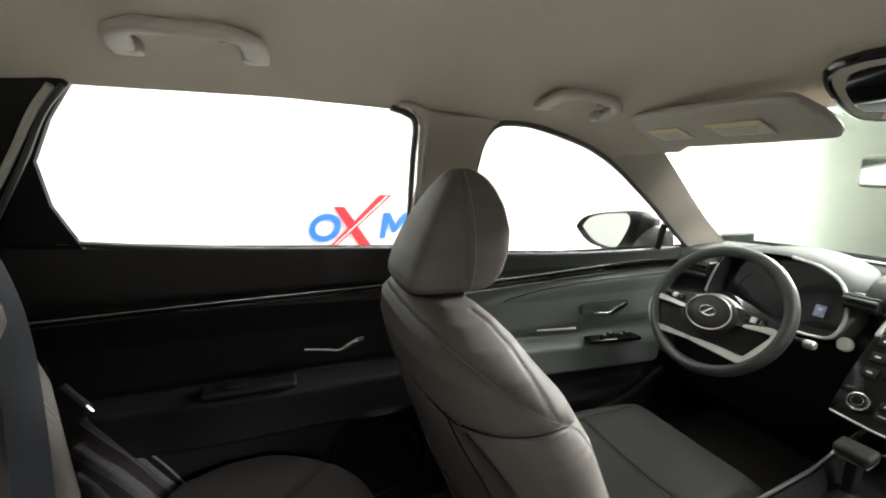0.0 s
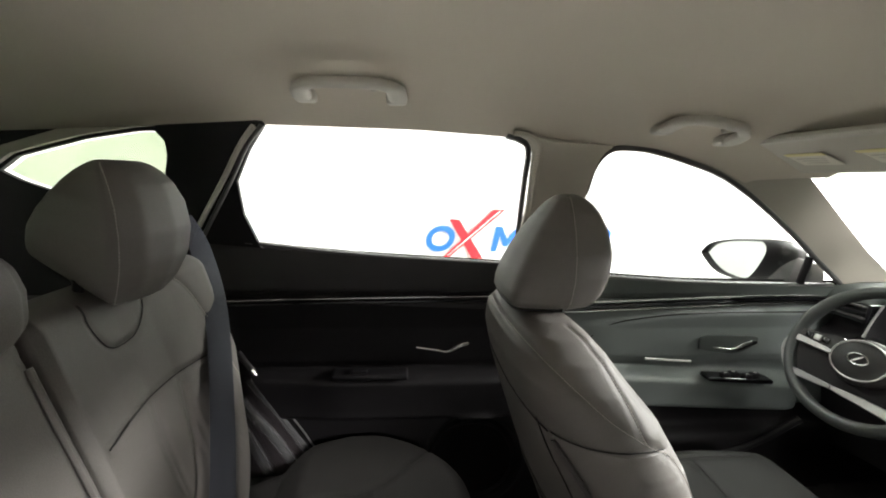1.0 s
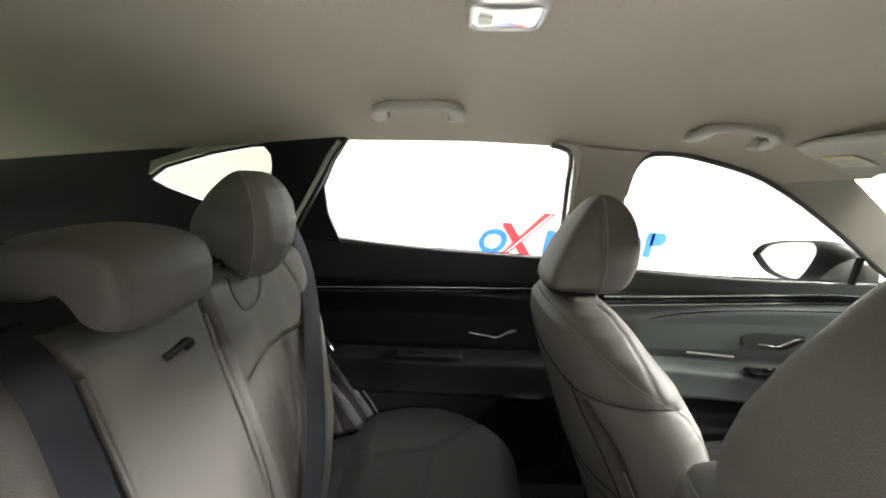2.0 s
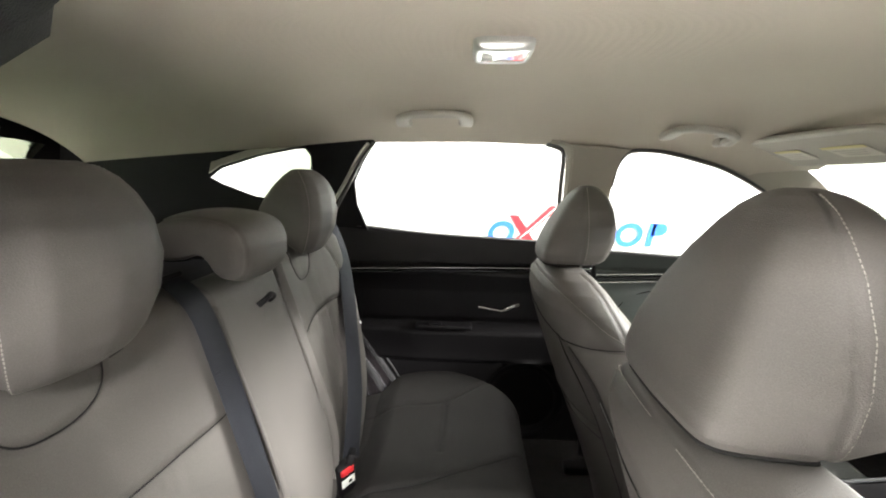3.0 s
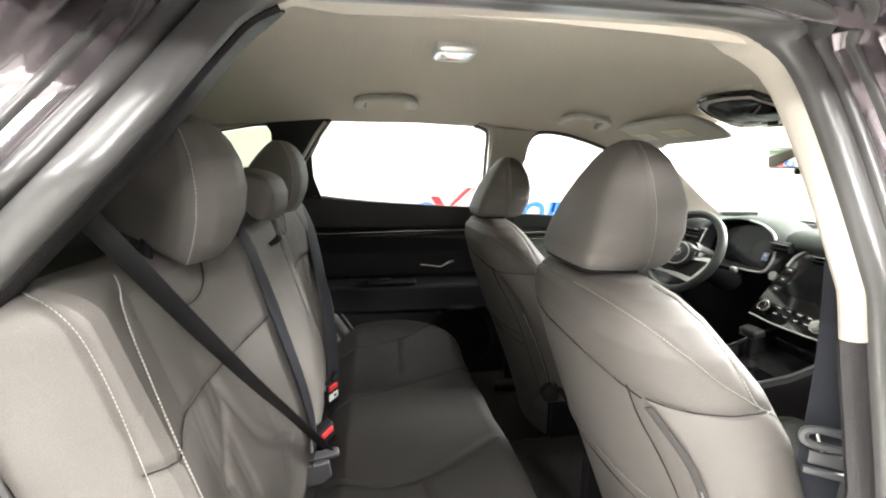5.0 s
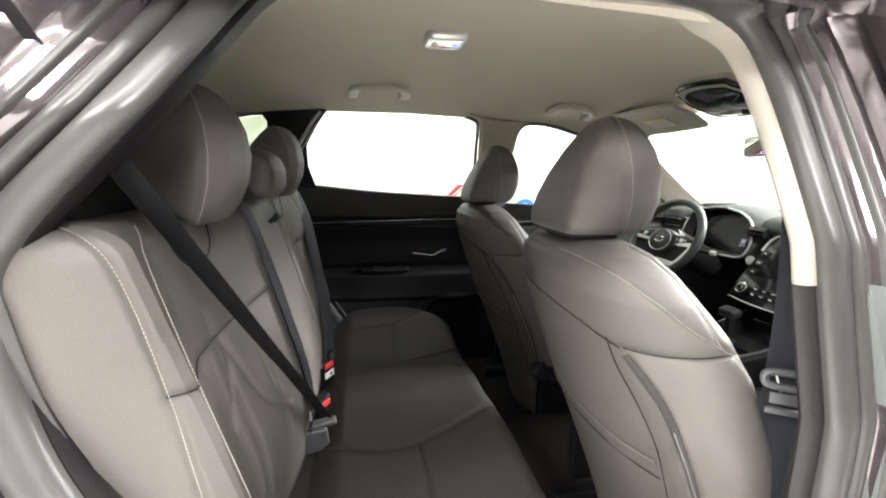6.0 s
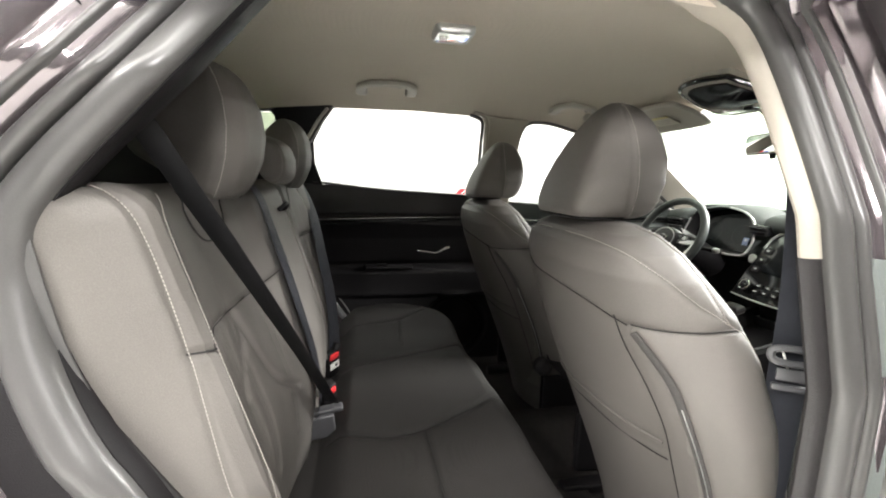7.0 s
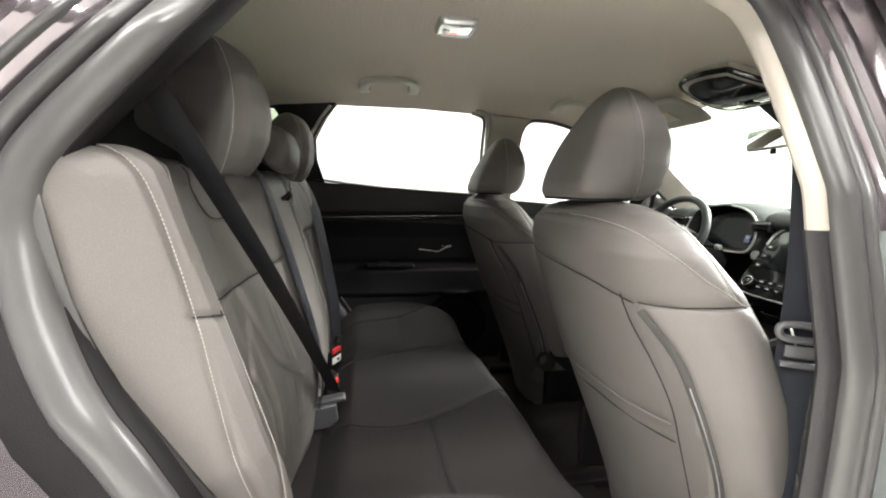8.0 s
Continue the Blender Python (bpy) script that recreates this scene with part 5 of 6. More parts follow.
for i, x in enumerate(xs):
    for j, y in enumerate(ycs):
        s = (x + 0.62) / 0.62
        z = 0.648 + 0.018 * math.sin(max(0, s) * math.pi) + 0.010 * s
        z += 0.026 * (bump(y, 0.45, 0.62, 0.09) + bump(y, -0.64, -0.52, 0.09)) * (1 - s * 0.3)
        z -= 0.014 * math.exp(-((y - 0.27) / 0.13) ** 4) + 0.014 * math.exp(-((y + 0.35) / 0.13) ** 4)
        z += 0.012 * math.exp(-((y + 0.03) / 0.13) ** 4)
        z -= 0.05 * min(1.0, max(0.0, (-0.43 - x) / 0.07)) ** 1.5
        fe = 0.055 + 0.03 * max(0, abs(y + 0.0) - 0.45) - 0.028 * min(1.0, max(0.0, (-0.05 - y) / 0.2)) + 0.20 * max(0.0, (y - 0.42) / 0.20) ** 2.4
        q = max(0.0, (x + fe + 0.05) / 0.10)
        xx = x
        if q > 0:
            a = min(q, 1.5) / 1.5
            xx = -fe - 0.05 + 0.055 * math.sin(a * math.pi * 0.55)
            z -= 0.055 * (1 - math.cos(a * math.pi * 0.55)) + max(0, a - 0.8) * 0.9
        sd = max(0.0, abs(y) - (0.605 if y < 0 else 0.600 - 0.45 * max(0.0, -0.35 - x))) / 0.06
        z -= 0.085 * sd ** 2.2
        P[i, j] = (xx, y, z)
N = normals_of(P)
if N[60, 100, 2] < 0:
    N = -N


def cz(x, y):
    return (x, y, 0.665)


seams = [[cz(-0.53, 0.40), cz(-0.40, 0.415), cz(-0.28, 0.432), cz(-0.19, 0.50), cz(-0.12, 0.57)], [cz(-0.283, 0.22), cz(-0.28, 0.33), cz(-0.278, 0.43)], [cz(-0.52, 0.03), cz(-0.43, 0.045), cz(-0.317, 0.08), cz(-0.20, 0.16), cz(-0.09, 0.225), cz(-0.04, 0.235)],
         [cz(-0.52, -0.235), cz(-0.459, -0.24), cz(-0.363, -0.266), cz(-0.284, -0.26), cz(-0.178, -0.213), cz(-0.085, -0.155), cz(-0.04, -0.14)], [cz(-0.262, -0.26), cz(-0.26, -0.36), cz(-0.258, -0.50)], [cz(-0.53, -0.50), cz(-0.40, -0.505), cz(-0.26, -0.52), cz(-0.12, -0.57)]]
sn = [snap(P, N, s, 60) for s in seams]
Q = carve(P, N, [q for q, _ in sn], 0.006, 0.006)
cu = part("seat_cushion", grid(Q, flip=True), M_FABRIC_SHADE, bench, "cloth-like bench cushion, darkened as in shade, with sewn seams", 60)
sew(cu, sn, 0.0014)
part("cushion_base", rbox((-0.33, 0, 0.50), (0.50, 1.24, 0.16), 0.03), M_CARPET, bench, "black base under the cushion")

headrest(bench, -0.382, -0.600, 1.172, 0.198, REAR_KIND, "wedge shaped leatherette headrest", 1.0, 0.62)
headrest(bench, 0.255, -0.606, 1.172, 0.198, REAR_KIND, "wedge shaped leatherette headrest", 1.0, 0.62)
# low middle headrest: a saddle whose front lip hangs over the backrest
SADDLE = np.array(smooth_loop([(-0.555, 1.245), (-0.568, 1.276), (-0.60, 1.293), (-0.66, 1.300), (-0.705, 1.290), (-0.722, 1.262), (-0.71, 1.225), (-0.67, 1.222), (-0.632, 1.232), (-0.612, 1.214), (-0.597, 1.190), (-0.574, 1.188), (-0.558, 1.208)], 72))
rows = []
for a in np.linspace(-math.pi / 2, math.pi / 2, 44):
    k = max(0.04, math.cos(a)) ** 0.28
    rows.append([(-0.63 + (x + 0.63) * (0.3 + 0.7 * k), -0.062 + 0.088 * math.sin(a), 1.247 + (z - 1.247) * (0.12 + 0.88 * k)) for x, z in SADDLE])
P = np.array(rows)
N = normals_of(P, True)
if N[22, 0, 0] < 0:
    N = -N
ch = part("headrest", grid(carve(P, N, [P[8], P[-9]], 0.003, 0.002), wrap=True, caps=True), M_LEATHER, bench, "low middle headrest", 60)
part("piping", tube(P[8, 26:58], 0.0022, 6, (0, 1, 0)), M_PIPING, ch, "dark welt of the low headrest")

solo("load_bay_cover", rbox((-1.20, -0.03, 1.06), (0.92, 1.24, 0.02), 0.006), M_BLACK, "black roller cover behind the rear bench", "load cover")

# ---- belts and buckles ----


def belt(name, pts, ups, width, label, n=60):
    S, U = spline(pts, n), spline(ups, n)
    return solo(name, ribbon(S, width, 0.0018, U), M_BELT, label, "seat belt")


bl = thing("rear_belt", (-0.5, -0.3, 0.70), "rear seat belt, blackened for its shaded side, drawn down to the buckle", "seat belt", "rear belts")
S = spline([(-0.672, -0.698, 1.435), (-0.658, -0.680, 1.40), (-0.624, -0.630, 1.30), (-0.589, -0.577, 1.20), (-0.553, -0.522, 1.10), (-0.525, -0.452, 1.0), (-0.503, -0.368, 0.90), (-0.483, -0.284, 0.80), (-0.468, -0.217, 0.72)], 90)
ZK = [0.72, 0.90, 1.10, 1.44]
U = [tuple(np.interp(p[2], ZK, k) for k in ([-0.30, -0.30, -0.20, 0.0], [-0.70, -0.70, -0.80, -0.88], [-0.62, -0.62, -0.50, -0.45])) for p in S]
# near-black copy of the webbing; this belt's shaded underside is in its colour
part("webbing", ribbon(S, 0.031, 0.0018, U), M_BELT_SHADE, bl)
part("tongue", rbox((-0.487, -0.198, 0.690), (0.082, 0.020, 0.014), 0.006, 3, Euler((0.3, -0.12, 0.1)).to_matrix()), M_TONGUE, bl, "grey plastic belt tongue bar")
part("tongue_plate", rbox((-0.492, -0.206, 0.655), (0.058, 0.012, 0.062), 0.005, 3, Euler((0.25, -0.1, 0.1)).to_matrix()), M_TONGUE, bl, "grey plate below the tongue")
bl = thing("rear_belt", (-0.5, -0.15, 0.70), "blue-black middle seat belt lying on the backrest", "seat belt", "rear belts")
S = spline([(-0.715, -0.200, 1.185), (-0.655, -0.198, 1.212), (-0.605, -0.200, 1.175), (-0.572, -0.202, 1.08), (-0.533, -0.210, 0.95), (-0.502, -0.214, 0.83), (-0.492, -0.214, 0.74), (-0.498, -0.212, 0.69)], 70)
part("webbing", ribbon(S, 0.047, 0.0018, spline([(0, 0, 1), (0.4, 0, 1), (1, 0, 0.5), (1, 0, 0.3), (1, 0, 0.3)], 70)), M_BELT, bl)
part("belt_guide", rbox((-0.668, -0.199, 1.206), (0.05, 0.062, 0.008), 0.003, 3, Euler((0, radians(-18), 0)).to_matrix()), M_BLACK, bl, "black belt outlet")
bl = thing("rear_belt", (-0.5, 0.3, 0.70), "blue-black seat belt hanging down to its buckle", "seat belt", "rear belts")
S = spline([(-0.70, 0.56, 1.26), (-0.645, 0.515, 1.20), (-0.585, 0.435, 1.10), (-0.54, 0.335, 0.95), (-0.503, 0.225, 0.81), (-0.490, 0.140, 0.725), (-0.488, 0.122, 0.70)], 70)
part("webbing", ribbon(S, 0.047, 0.0018, (0.80, -0.5, 0.3)), M_BELT, bl)
part("tongue", rbox((-0.484, 0.112, 0.712), (0.018, 0.056, 0.024), 0.006, 3, Euler((-0.3, 0.4, 0.1)).to_matrix()), M_BLACK, bl, "black belt tongue")


def buckle(at, rot, tagpiece, label):
    b = thing("belt_buckle", (at[0], at[1], at[2] - 0.05), label, "buckle", "rear buckles")
    R = Euler(rot).to_matrix()
    A = Vector(at)
    part("buckle_body", rbox(at, (0.026, 0.046, 0.085), 0.007, 3, R), M_BLACK, b, "black plastic housing")
    part("release_button", rbox(A + R @ Vector((0.010, 0, 0.028)), (0.014, 0.034, 0.019), 0.005, 3, R), M_RED, b, "red release button")
    if tagpiece:
        part("paper_tag", rbox(A + R @ Vector((0.0140, 0, -0.004)), (0.002, 0.034, 0.022), 0.0006, 2, R), M_WHITE, b, "small white tag")
        part("tag_print", rbox(A + R @ Vector((0.0153, 0.005, -0.004)), (0.001, 0.008, 0.009), 0.0003, 1, R), M_BLACK, b, "dark print on the tag")
    return b


buckle((-0.497, 0.100, 0.668), (0.15, 0.15, -0.7), True, "black buckle with red button and white tag")
buckle((-0.490, -0.096, 0.668), (0.35, 0.30, -0.7), False, "black and grey buckle with red button")

fb = thing("front_belt", (0.22, -0.62, 0.5), "blue-black front passenger belt with metal tongue", "seat belt")
part("webbing", ribbon(spline([(0.235, -0.575, 1.30), (0.225, -0.60, 1.18), (0.22, -0.615, 1.05), (0.212, -0.622, 0.90), (0.200, -0.628, 0.70), (0.19, -0.63, 0.48)], 40), 0.047, 0.002, (-0.55, -0.8, 0.1)), M_BELT, fb)
bu, bv = np.array((0.82, -0.56, 0.0)), np.array((0.0, 0.1, 1.0))
bc = np.array((0.206, -0.632, 0.970))
part("tongue_loop", tube(np.array([bc + bu * 0.027 * math.copysign(abs(math.cos(a)) ** 0.7, math.cos(a)) + bv * 0.011 * math.copysign(abs(math.sin(a)) ** 0.7, math.sin(a)) for a in np.linspace(0, 2 * math.pi, 36, endpoint=False)]), 0.0055, 8, (-0.55, -0.8, 0.1), closed=True), M_TONGUE, fb, "grey plastic tongue loop")
part("tongue_plate", rbox((0.210, -0.632, 0.941), (0.040, 0.004, 0.018), 0.0015, 2, Euler((0, 0, radians(-35))).to_matrix()), M_TONGUE, fb, "grey tongue plate")
part("tongue_plate", rbox((0.210, -0.633, 0.922), (0.050, 0.007, 0.010), 0.003, 2, Euler((0, 0, radians(-35))).to_matrix()), M_TONGUE, fb, "grey plastic end")

# ---- ceiling fittings ----


def grab_handle(x0, x1, y, label):
    g = thing("grab_handle", ((x0 + x1) / 2, y, roof_z((x0 + x1) / 2, y)), label, "grab handle", "ceiling grab handles")
    yi = y - 0.070

    def hp(x, f, drop):
        yy = y + (yi - y) * f
        return x, yy, roof_z(x, yy) - drop

    L = x1 - x0
    pts = [hp(x0 + 0.002, -0.10, 0.010), hp(x0 + 0.002, 0.25, 0.018), hp(x0 + 0.008, 0.65, 0.022), hp(x0 + 0.030, 0.95, 0.026), hp(x0 + 0.3 * L, 1.0, 0.026), hp(x0 + 0.5 * L, 1.02, 0.026), hp(x1 - 0.3 * L, 1.0, 0.026), hp(x1 - 0.030, 0.95, 0.026), hp(x1 - 0.008, 0.65, 0.022), hp(x1 - 0.002, 0.25, 0.018), hp(x1 - 0.002, -0.10, 0.010)]
    C = spline(pts, 80)
    T = np.gradient(C, axis=0)
    T /= np.linalg.norm(T, axis=1)[:, None]
    G = []
    for i, c in enumerate(C):
        nrm = np.array((0.0, -0.35, -0.94))
        a = np.cross(T[i], nrm)
        a /= np.linalg.norm(a)
        e = 1 + 0.75 * (1 - bump(i / 79, 0.20, 0.80, 0.06))
        G.append([tuple(c + a * 0.0105 * e * math.copysign(abs(math.cos(t)) ** 0.7, math.cos(t)) + nrm * 0.009 * math.copysign(abs(math.sin(t)) ** 0.7, math.sin(t))) for t in np.linspace(0, 2 * math.pi, 16, endpoint=False)])
    part("grip", grid(np.array(G), wrap=True, caps=True), M_HANDLE, g, "grey-beige plastic grip")
    for x in (x0 + 0.004, x1 - 0.004):
        part("mount", rbox(hp(x, -0.1, 0.006), (0.040, 0.034, 0.024), 0.009, 3), M_HANDLE, g)
    part("hook", rbox(hp(x1 - 0.045, 0.55, 0.016), (0.010, 0.012, 0.016), 0.003, 2), M_HANDLE, g, "small coat hook")
    return g


grab_handle(-0.408, -0.230, 0.440, "grey-beige ceiling grab handle over the rear door")
grab_handle(0.318, 0.472, 0.462, "grey-beige ceiling grab handle over the front door")

dome = thing("dome_lamp", (-0.172, 0.004, 1.57), "switched-off square dome lamp with clear glossy lens", "lamp")
zd = roof_z(-0.172, 0)
rows = []
for d, r in ((0.006, 0.050), (-0.006, 0.0505), (-0.013, 0.049), (-0.018, 0.045), (-0.0185, 0.0415), (-0.014, 0.0405)):
    rows.append(superring(-0.172, 0.004, zd + d, r, r, r, 56, 6))
part("bezel", grid(np.array(rows), wrap=True, flip=True), M_SILVER, dome, "satin grey bezel")
rows = []
for t in np.linspace(0, 1, 10):
    r = 0.0415 * max(1 - t ** 2.2, 0.02)
    rows.append(superring(-0.172, 0.004, zd - 0.0155 - 0.0045 * t ** 0.8, r, r, r, 48, 6))
part("lens", grid(np.array(rows), wrap=True, caps=True, flip=True), M_LENS, dome, "clear glossy lens")
part("switch", rbox((-0.198, 0.004, zd - 0.0205), (0.018, 0.020, 0.004), 0.0015, 2), M_WHITE, dome, "small pale rocker switch")


def visor(cy, sg, label):
    v = thing("sun_visor", (0.58, cy, 1.47), label, "sun visor", "sun visors")
    y0, y1 = cy - 0.19, cy + 0.19

    def vp(u, w, o):
        y = y0 + (y1 - y0) * u
        x = 0.572 - 0.09 * max(0.0, abs(y) - 0.15) + 0.150 * w
        return x, y, 1.458 - 0.055 * w - 0.02 * abs(y) + o

    outline = smooth_loop([(0.03, 0.10), (0.10, 0.02), (0.5, 0.0), (0.9, 0.02), (0.97, 0.1), (1.0, 0.5), (0.985, 0.88), (0.93, 0.97), (0.5, 1.0), (0.08, 0.97), (0.015, 0.88), (0.0, 0.5)], 60)
    part("visor_body", cdt_panel(outline, [], vp, 0.09, 0.016), M_BEIGE, v, "beige visor board", 50)
    edge = np.array([vp(u, w, 0.008) for u, w in outline])
    part("edge_welt", tube(edge, 0.009, 8, (0, 0, 1), closed=True), M_HANDLE, v, "rounded darker edge")
    for u0, u1 in ((0.20, 0.52), (0.62, 0.86)):
        c = np.array(vp((u0 + u1) / 2, 0.55, -0.0015))
        part("label", rbox(c, (0.05, (u1 - u0) * 0.35, 0.002), 0.0006, 1, Euler((0, radians(20), 0)).to_matrix()), M_LABEL, v, "pale printed warning label")
        c = np.array(vp((u0 + u1) / 2, 0.37, -0.002))
        part("label_band", rbox(c, (0.012, (u1 - u0) * 0.35, 0.002), 0.0006, 1, Euler((0, radians(20), 0)).to_matrix()), M_YELLOW, v, "yellow band of the label")
        for k in range(3):
            c = np.array(vp((u0 + u1) / 2, 0.48 + 0.07 * k, -0.003))
            part("print_line", rbox(c, (0.003, (u1 - u0) * (0.26 - 0.04 * k), 0.001), 0.0003, 1, Euler((0, radians(20), 0)).to_matrix()), M_HANDLE, v, "pale grey line of small print")
    return v


visor(0.325, 1, "beige sun visor folded up, with warning labels")
visor(-0.345, -1, "beige sun visor folded up")

con = thing("overhead_console", (0.63, 0.0, 1.50), "grey overhead console with dark lamp and switch panel", "console")


def cp(u, v, o):
    x = 0.535 + 0.235 * v
    y = 0.0 + u
    return x, y, roof_z(x, y) - 0.024 - 0.012 * (1 - (2 * v - 1) ** 2) + o


shape = smooth_loop([(-0.085, 0.06), (0, 0.0), (0.085, 0.06), (0.115, 0.45), (0.125, 0.85), (0.09, 1.0), (0, 1.02), (-0.09, 1.0), (-0.125, 0.85), (-0.115, 0.45)], 60)
part("console_body", cdt_panel(shape, [], cp, 0.06, 0.03), M_HANDLE, con, "grey-beige housing", 50)
part("console_rim", tube(np.array([cp(u, v, 0.006) for u, v in shape]), 0.008, 8, (0, 0, 1), closed=True), M_GLOSS, con, "glossy black rim")
inner = smooth_loop([(-0.07, 0.12), (0, 0.07), (0.07, 0.12), (0.095, 0.45), (0.085, 0.62), (0, 0.66), (-0.085, 0.62), (-0.095, 0.45)], 50)
part("dark_panel", cdt_panel(inner, [], lambda u, v, o: cp(u, v, o - 0.006), 0.06, 0.006), M_GLOSS, con, "glossy dark panel", 50)
for sg in (-1, 1):
    part("map_lamp", rbox(np.array(cp(sg * 0.055, 0.78, -0.004)), (0.04, 0.06, 0.012), 0.005, 3), M_LENS, con, "clear map lamp lens")
part("switch", rbox(np.array(cp(0.0, 0.80, -0.004)), (0.03, 0.03, 0.012), 0.004, 3), M_BLACK, con, "black switch")

mirror = thing("rear_view_mirror", (0.90, 0.06, 1.34), "slim rear view mirror with grey frame", "mirror")
Rm = Euler((0, radians(-6), radians(-14))).to_matrix()
mc = Vector((0.905, 0.075, 1.345))
part("mirror_frame", rbox(mc, (0.028, 0.255, 0.068), 0.013, 4, Rm), M_HANDLE, mirror, "grey frame")
part("mirror_glass", rbox(mc + Rm @ Vector((-0.0138, 0, 0)), (0.003, 0.240, 0.055), 0.010, 3, Rm), M_MIRROR, mirror, "mirror glass")
part("tab", rbox(mc + Rm @ Vector((-0.006, 0, -0.042)), (0.012, 0.016, 0.018), 0.004, 2, Rm), M_BLACK, mirror, "small dimming tab")
part("stem", tube(spline([tuple(mc + Vector((0.014, 0, 0.01))), (0.915, 0.03, 1.39), (0.885, 0.0, 1.425), (0.80, 0.0, 1.440)], 14), 0.014, 10, (0, 1, 0)), M_BLACK, mirror, "black stem")
solo("sensor_cover", rbox((0.835, -0.02, 1.418), (0.15, 0.12, 0.035), 0.014, 4, Euler((0, radians(31), 0)).to_matrix()), M_BLACK, "black sensor cover on the windscreen", "sensor cover")

# ---- dashboard ----
dash = thing("dashboard", (1.15, 0.0, 0.75), "dark grey soft dashboard with vents and black screens", "dashboard")
top = [(1.44, 1.085), (1.30, 1.105), (1.16, 1.108), (1.08, 1.100), (1.045, 1.085), (1.035, 1.062), (1.045, 1.040), (1.075, 1.028)]
low = [(1.075, 1.028), (1.07, 0.99), (1.045, 0.965), (1.035, 0.94), (1.045, 0.90), (1.075, 0.82), (1.10, 0.70), (1.16, 0.58)]


def dash_sheet(prof_, n=40):
    C = spline(prof_, n)
    rows = []
    for y in np.linspace(-0.675, 0.675, 160):
        bow = 0.05 * (y / 0.68) ** 2
        push = 0.16 * bump(y, 0.205, 0.565, 0.015)
        rows.append([(max(x, min(1.25, x + push) if z > 0.93 else x) + (-bow if x < 1.3 else -bow * 1.8) * 0.4, y, z - 0.012 * (y / 0.68) ** 4) for x, z in C])
    return np.array(rows)


part("dash_top", grid(dash_sheet(top)), M_DASH, dash, "soft grey-green dash top", 60)
part("dash_lower", grid(dash_sheet(low)), M_BLACK, dash, "black lower dash", 60)
part("strip", tube(np.array([(1.062, y, 1.024) for y in np.linspace(-0.66, 0.17, 30)]), 0.003, 8), M_SILVER, dash, "thin silver strip")


def slats(y0, y1, x, z0, n, pitch=0.016):
    for k in range(n):
        part("vent_slat", rbox((x, (y0 + y1) / 2, z0 - k * pitch), (0.018, y1 - y0, 0.004), 0.0015, 2), M_BLACK if k % 2 else M_RUBBER, dash)


part("side_vent", rbox((1.045, 0.610, 1.03), (0.05, 0.10, 0.055), 0.008, 3), M_GLOSS, dash, "black side air vent")
slats(0.565, 0.655, 1.018, 1.05, 3)
part("side_vent", rbox((1.045, -0.610, 1.03), (0.05, 0.10, 0.055), 0.008, 3), M_GLOSS, dash, "black side air vent")
slats(-0.655, -0.565, 1.018, 1.05, 3)
part("mid_vent", rbox((1.045, 0.19, 1.045), (0.05, 0.07, 0.04), 0.008, 3), M_GLOSS, dash, "black air vent")
slats(0.16, 0.222, 1.018, 1.056, 2)

part("cowl_strip", tube(np.array([(1.40 - 0.05 * (y / 0.68) ** 2, y, 1.098 - 0.010 * (y / 0.68) ** 4) for y in np.linspace(-0.66, 0.66, 40)]), 0.008, 8), M_BLACK, dash, "black strip at the foot of the windscreen")

# instrument cluster: black display sunk in a soft hood with a thin bright edge
cl = thing("instrument_cluster", (1.04, 0.385, 0.95), "black instrument cluster under a soft hood with silver edge", "instruments")
C0 = [(0.262, 0.942), (0.228, 0.952), (0.215, 0.99), (0.222, 1.04), (0.248, 1.078), (0.296, 1.104), (0.36, 1.116), (0.43, 1.114), (0.50, 1.100), (0.535, 1.08), (0.550, 1.03), (0.553, 0.98), (0.53, 0.945), (0.40, 0.938)]


def clp(y, z, o):
    return 1.012 + (z - 0.95) * 0.30 + o, y, z


outl = smooth_loop(C0, 80)
OL = np.array(outl)
mid = np.array((0.385, 1.02))


def cl_ring(grow, o):
    return [clp(mid[0] + (y - mid[0]) * (1 + grow), mid[1] + (z - mid[1]) * (1 + grow), o) for y, z in outl]


part("display", cdt_panel(outl, [], lambda y, z, o: clp(mid[0] + (y - mid[0]) * 0.93, mid[1] + (z - mid[1]) * 0.93, o + 0.05), 0.05, 0.01), M_SCREEN, cl, "dark display", 50)
part("recess", grid(np.array([cl_ring(0.0, 0.0), cl_ring(-0.03, 0.01), cl_ring(-0.06, 0.056)]), wrap=True), M_BLACK, cl, "black recess", 50)
part("hood", grid(np.array([cl_ring(0.0, -0.002), cl_ring(0.05, 0.006), cl_ring(0.10, 0.03), cl_ring(0.13, 0.08), cl_ring(0.10, 0.16)]), wrap=True, flip=True), M_DASH, cl, "soft grey hood", 60)
part("hood_edge", tube(spline([clp(y, z, -0.004) for y, z in [(0.36, 1.117), (0.296, 1.106), (0.246, 1.080), (0.220, 1.04), (0.212, 0.99), (0.226, 0.950), (0.262, 0.940), (0.32, 0.938)]], 60), 0.0042, 8, (1, 0, 0.2)), M_SILVER, cl, "satin silver edge")
part("hood_edge", tube(spline([clp(y, z, -0.004) for y, z in [(0.545, 1.06), (0.552, 1.02), (0.556, 0.97)]], 20), 0.003, 8, (1, 0, 0.2)), M_SILVER, cl, "satin silver edge")
for y in (0.31, 0.45):
    part("dial", ring_geom(clp(y, 1.01, 0.045), (-1, 0, 0.3), 0.042, 0.0006, 40, 6), M_BLACK, cl, "thin dial ring")
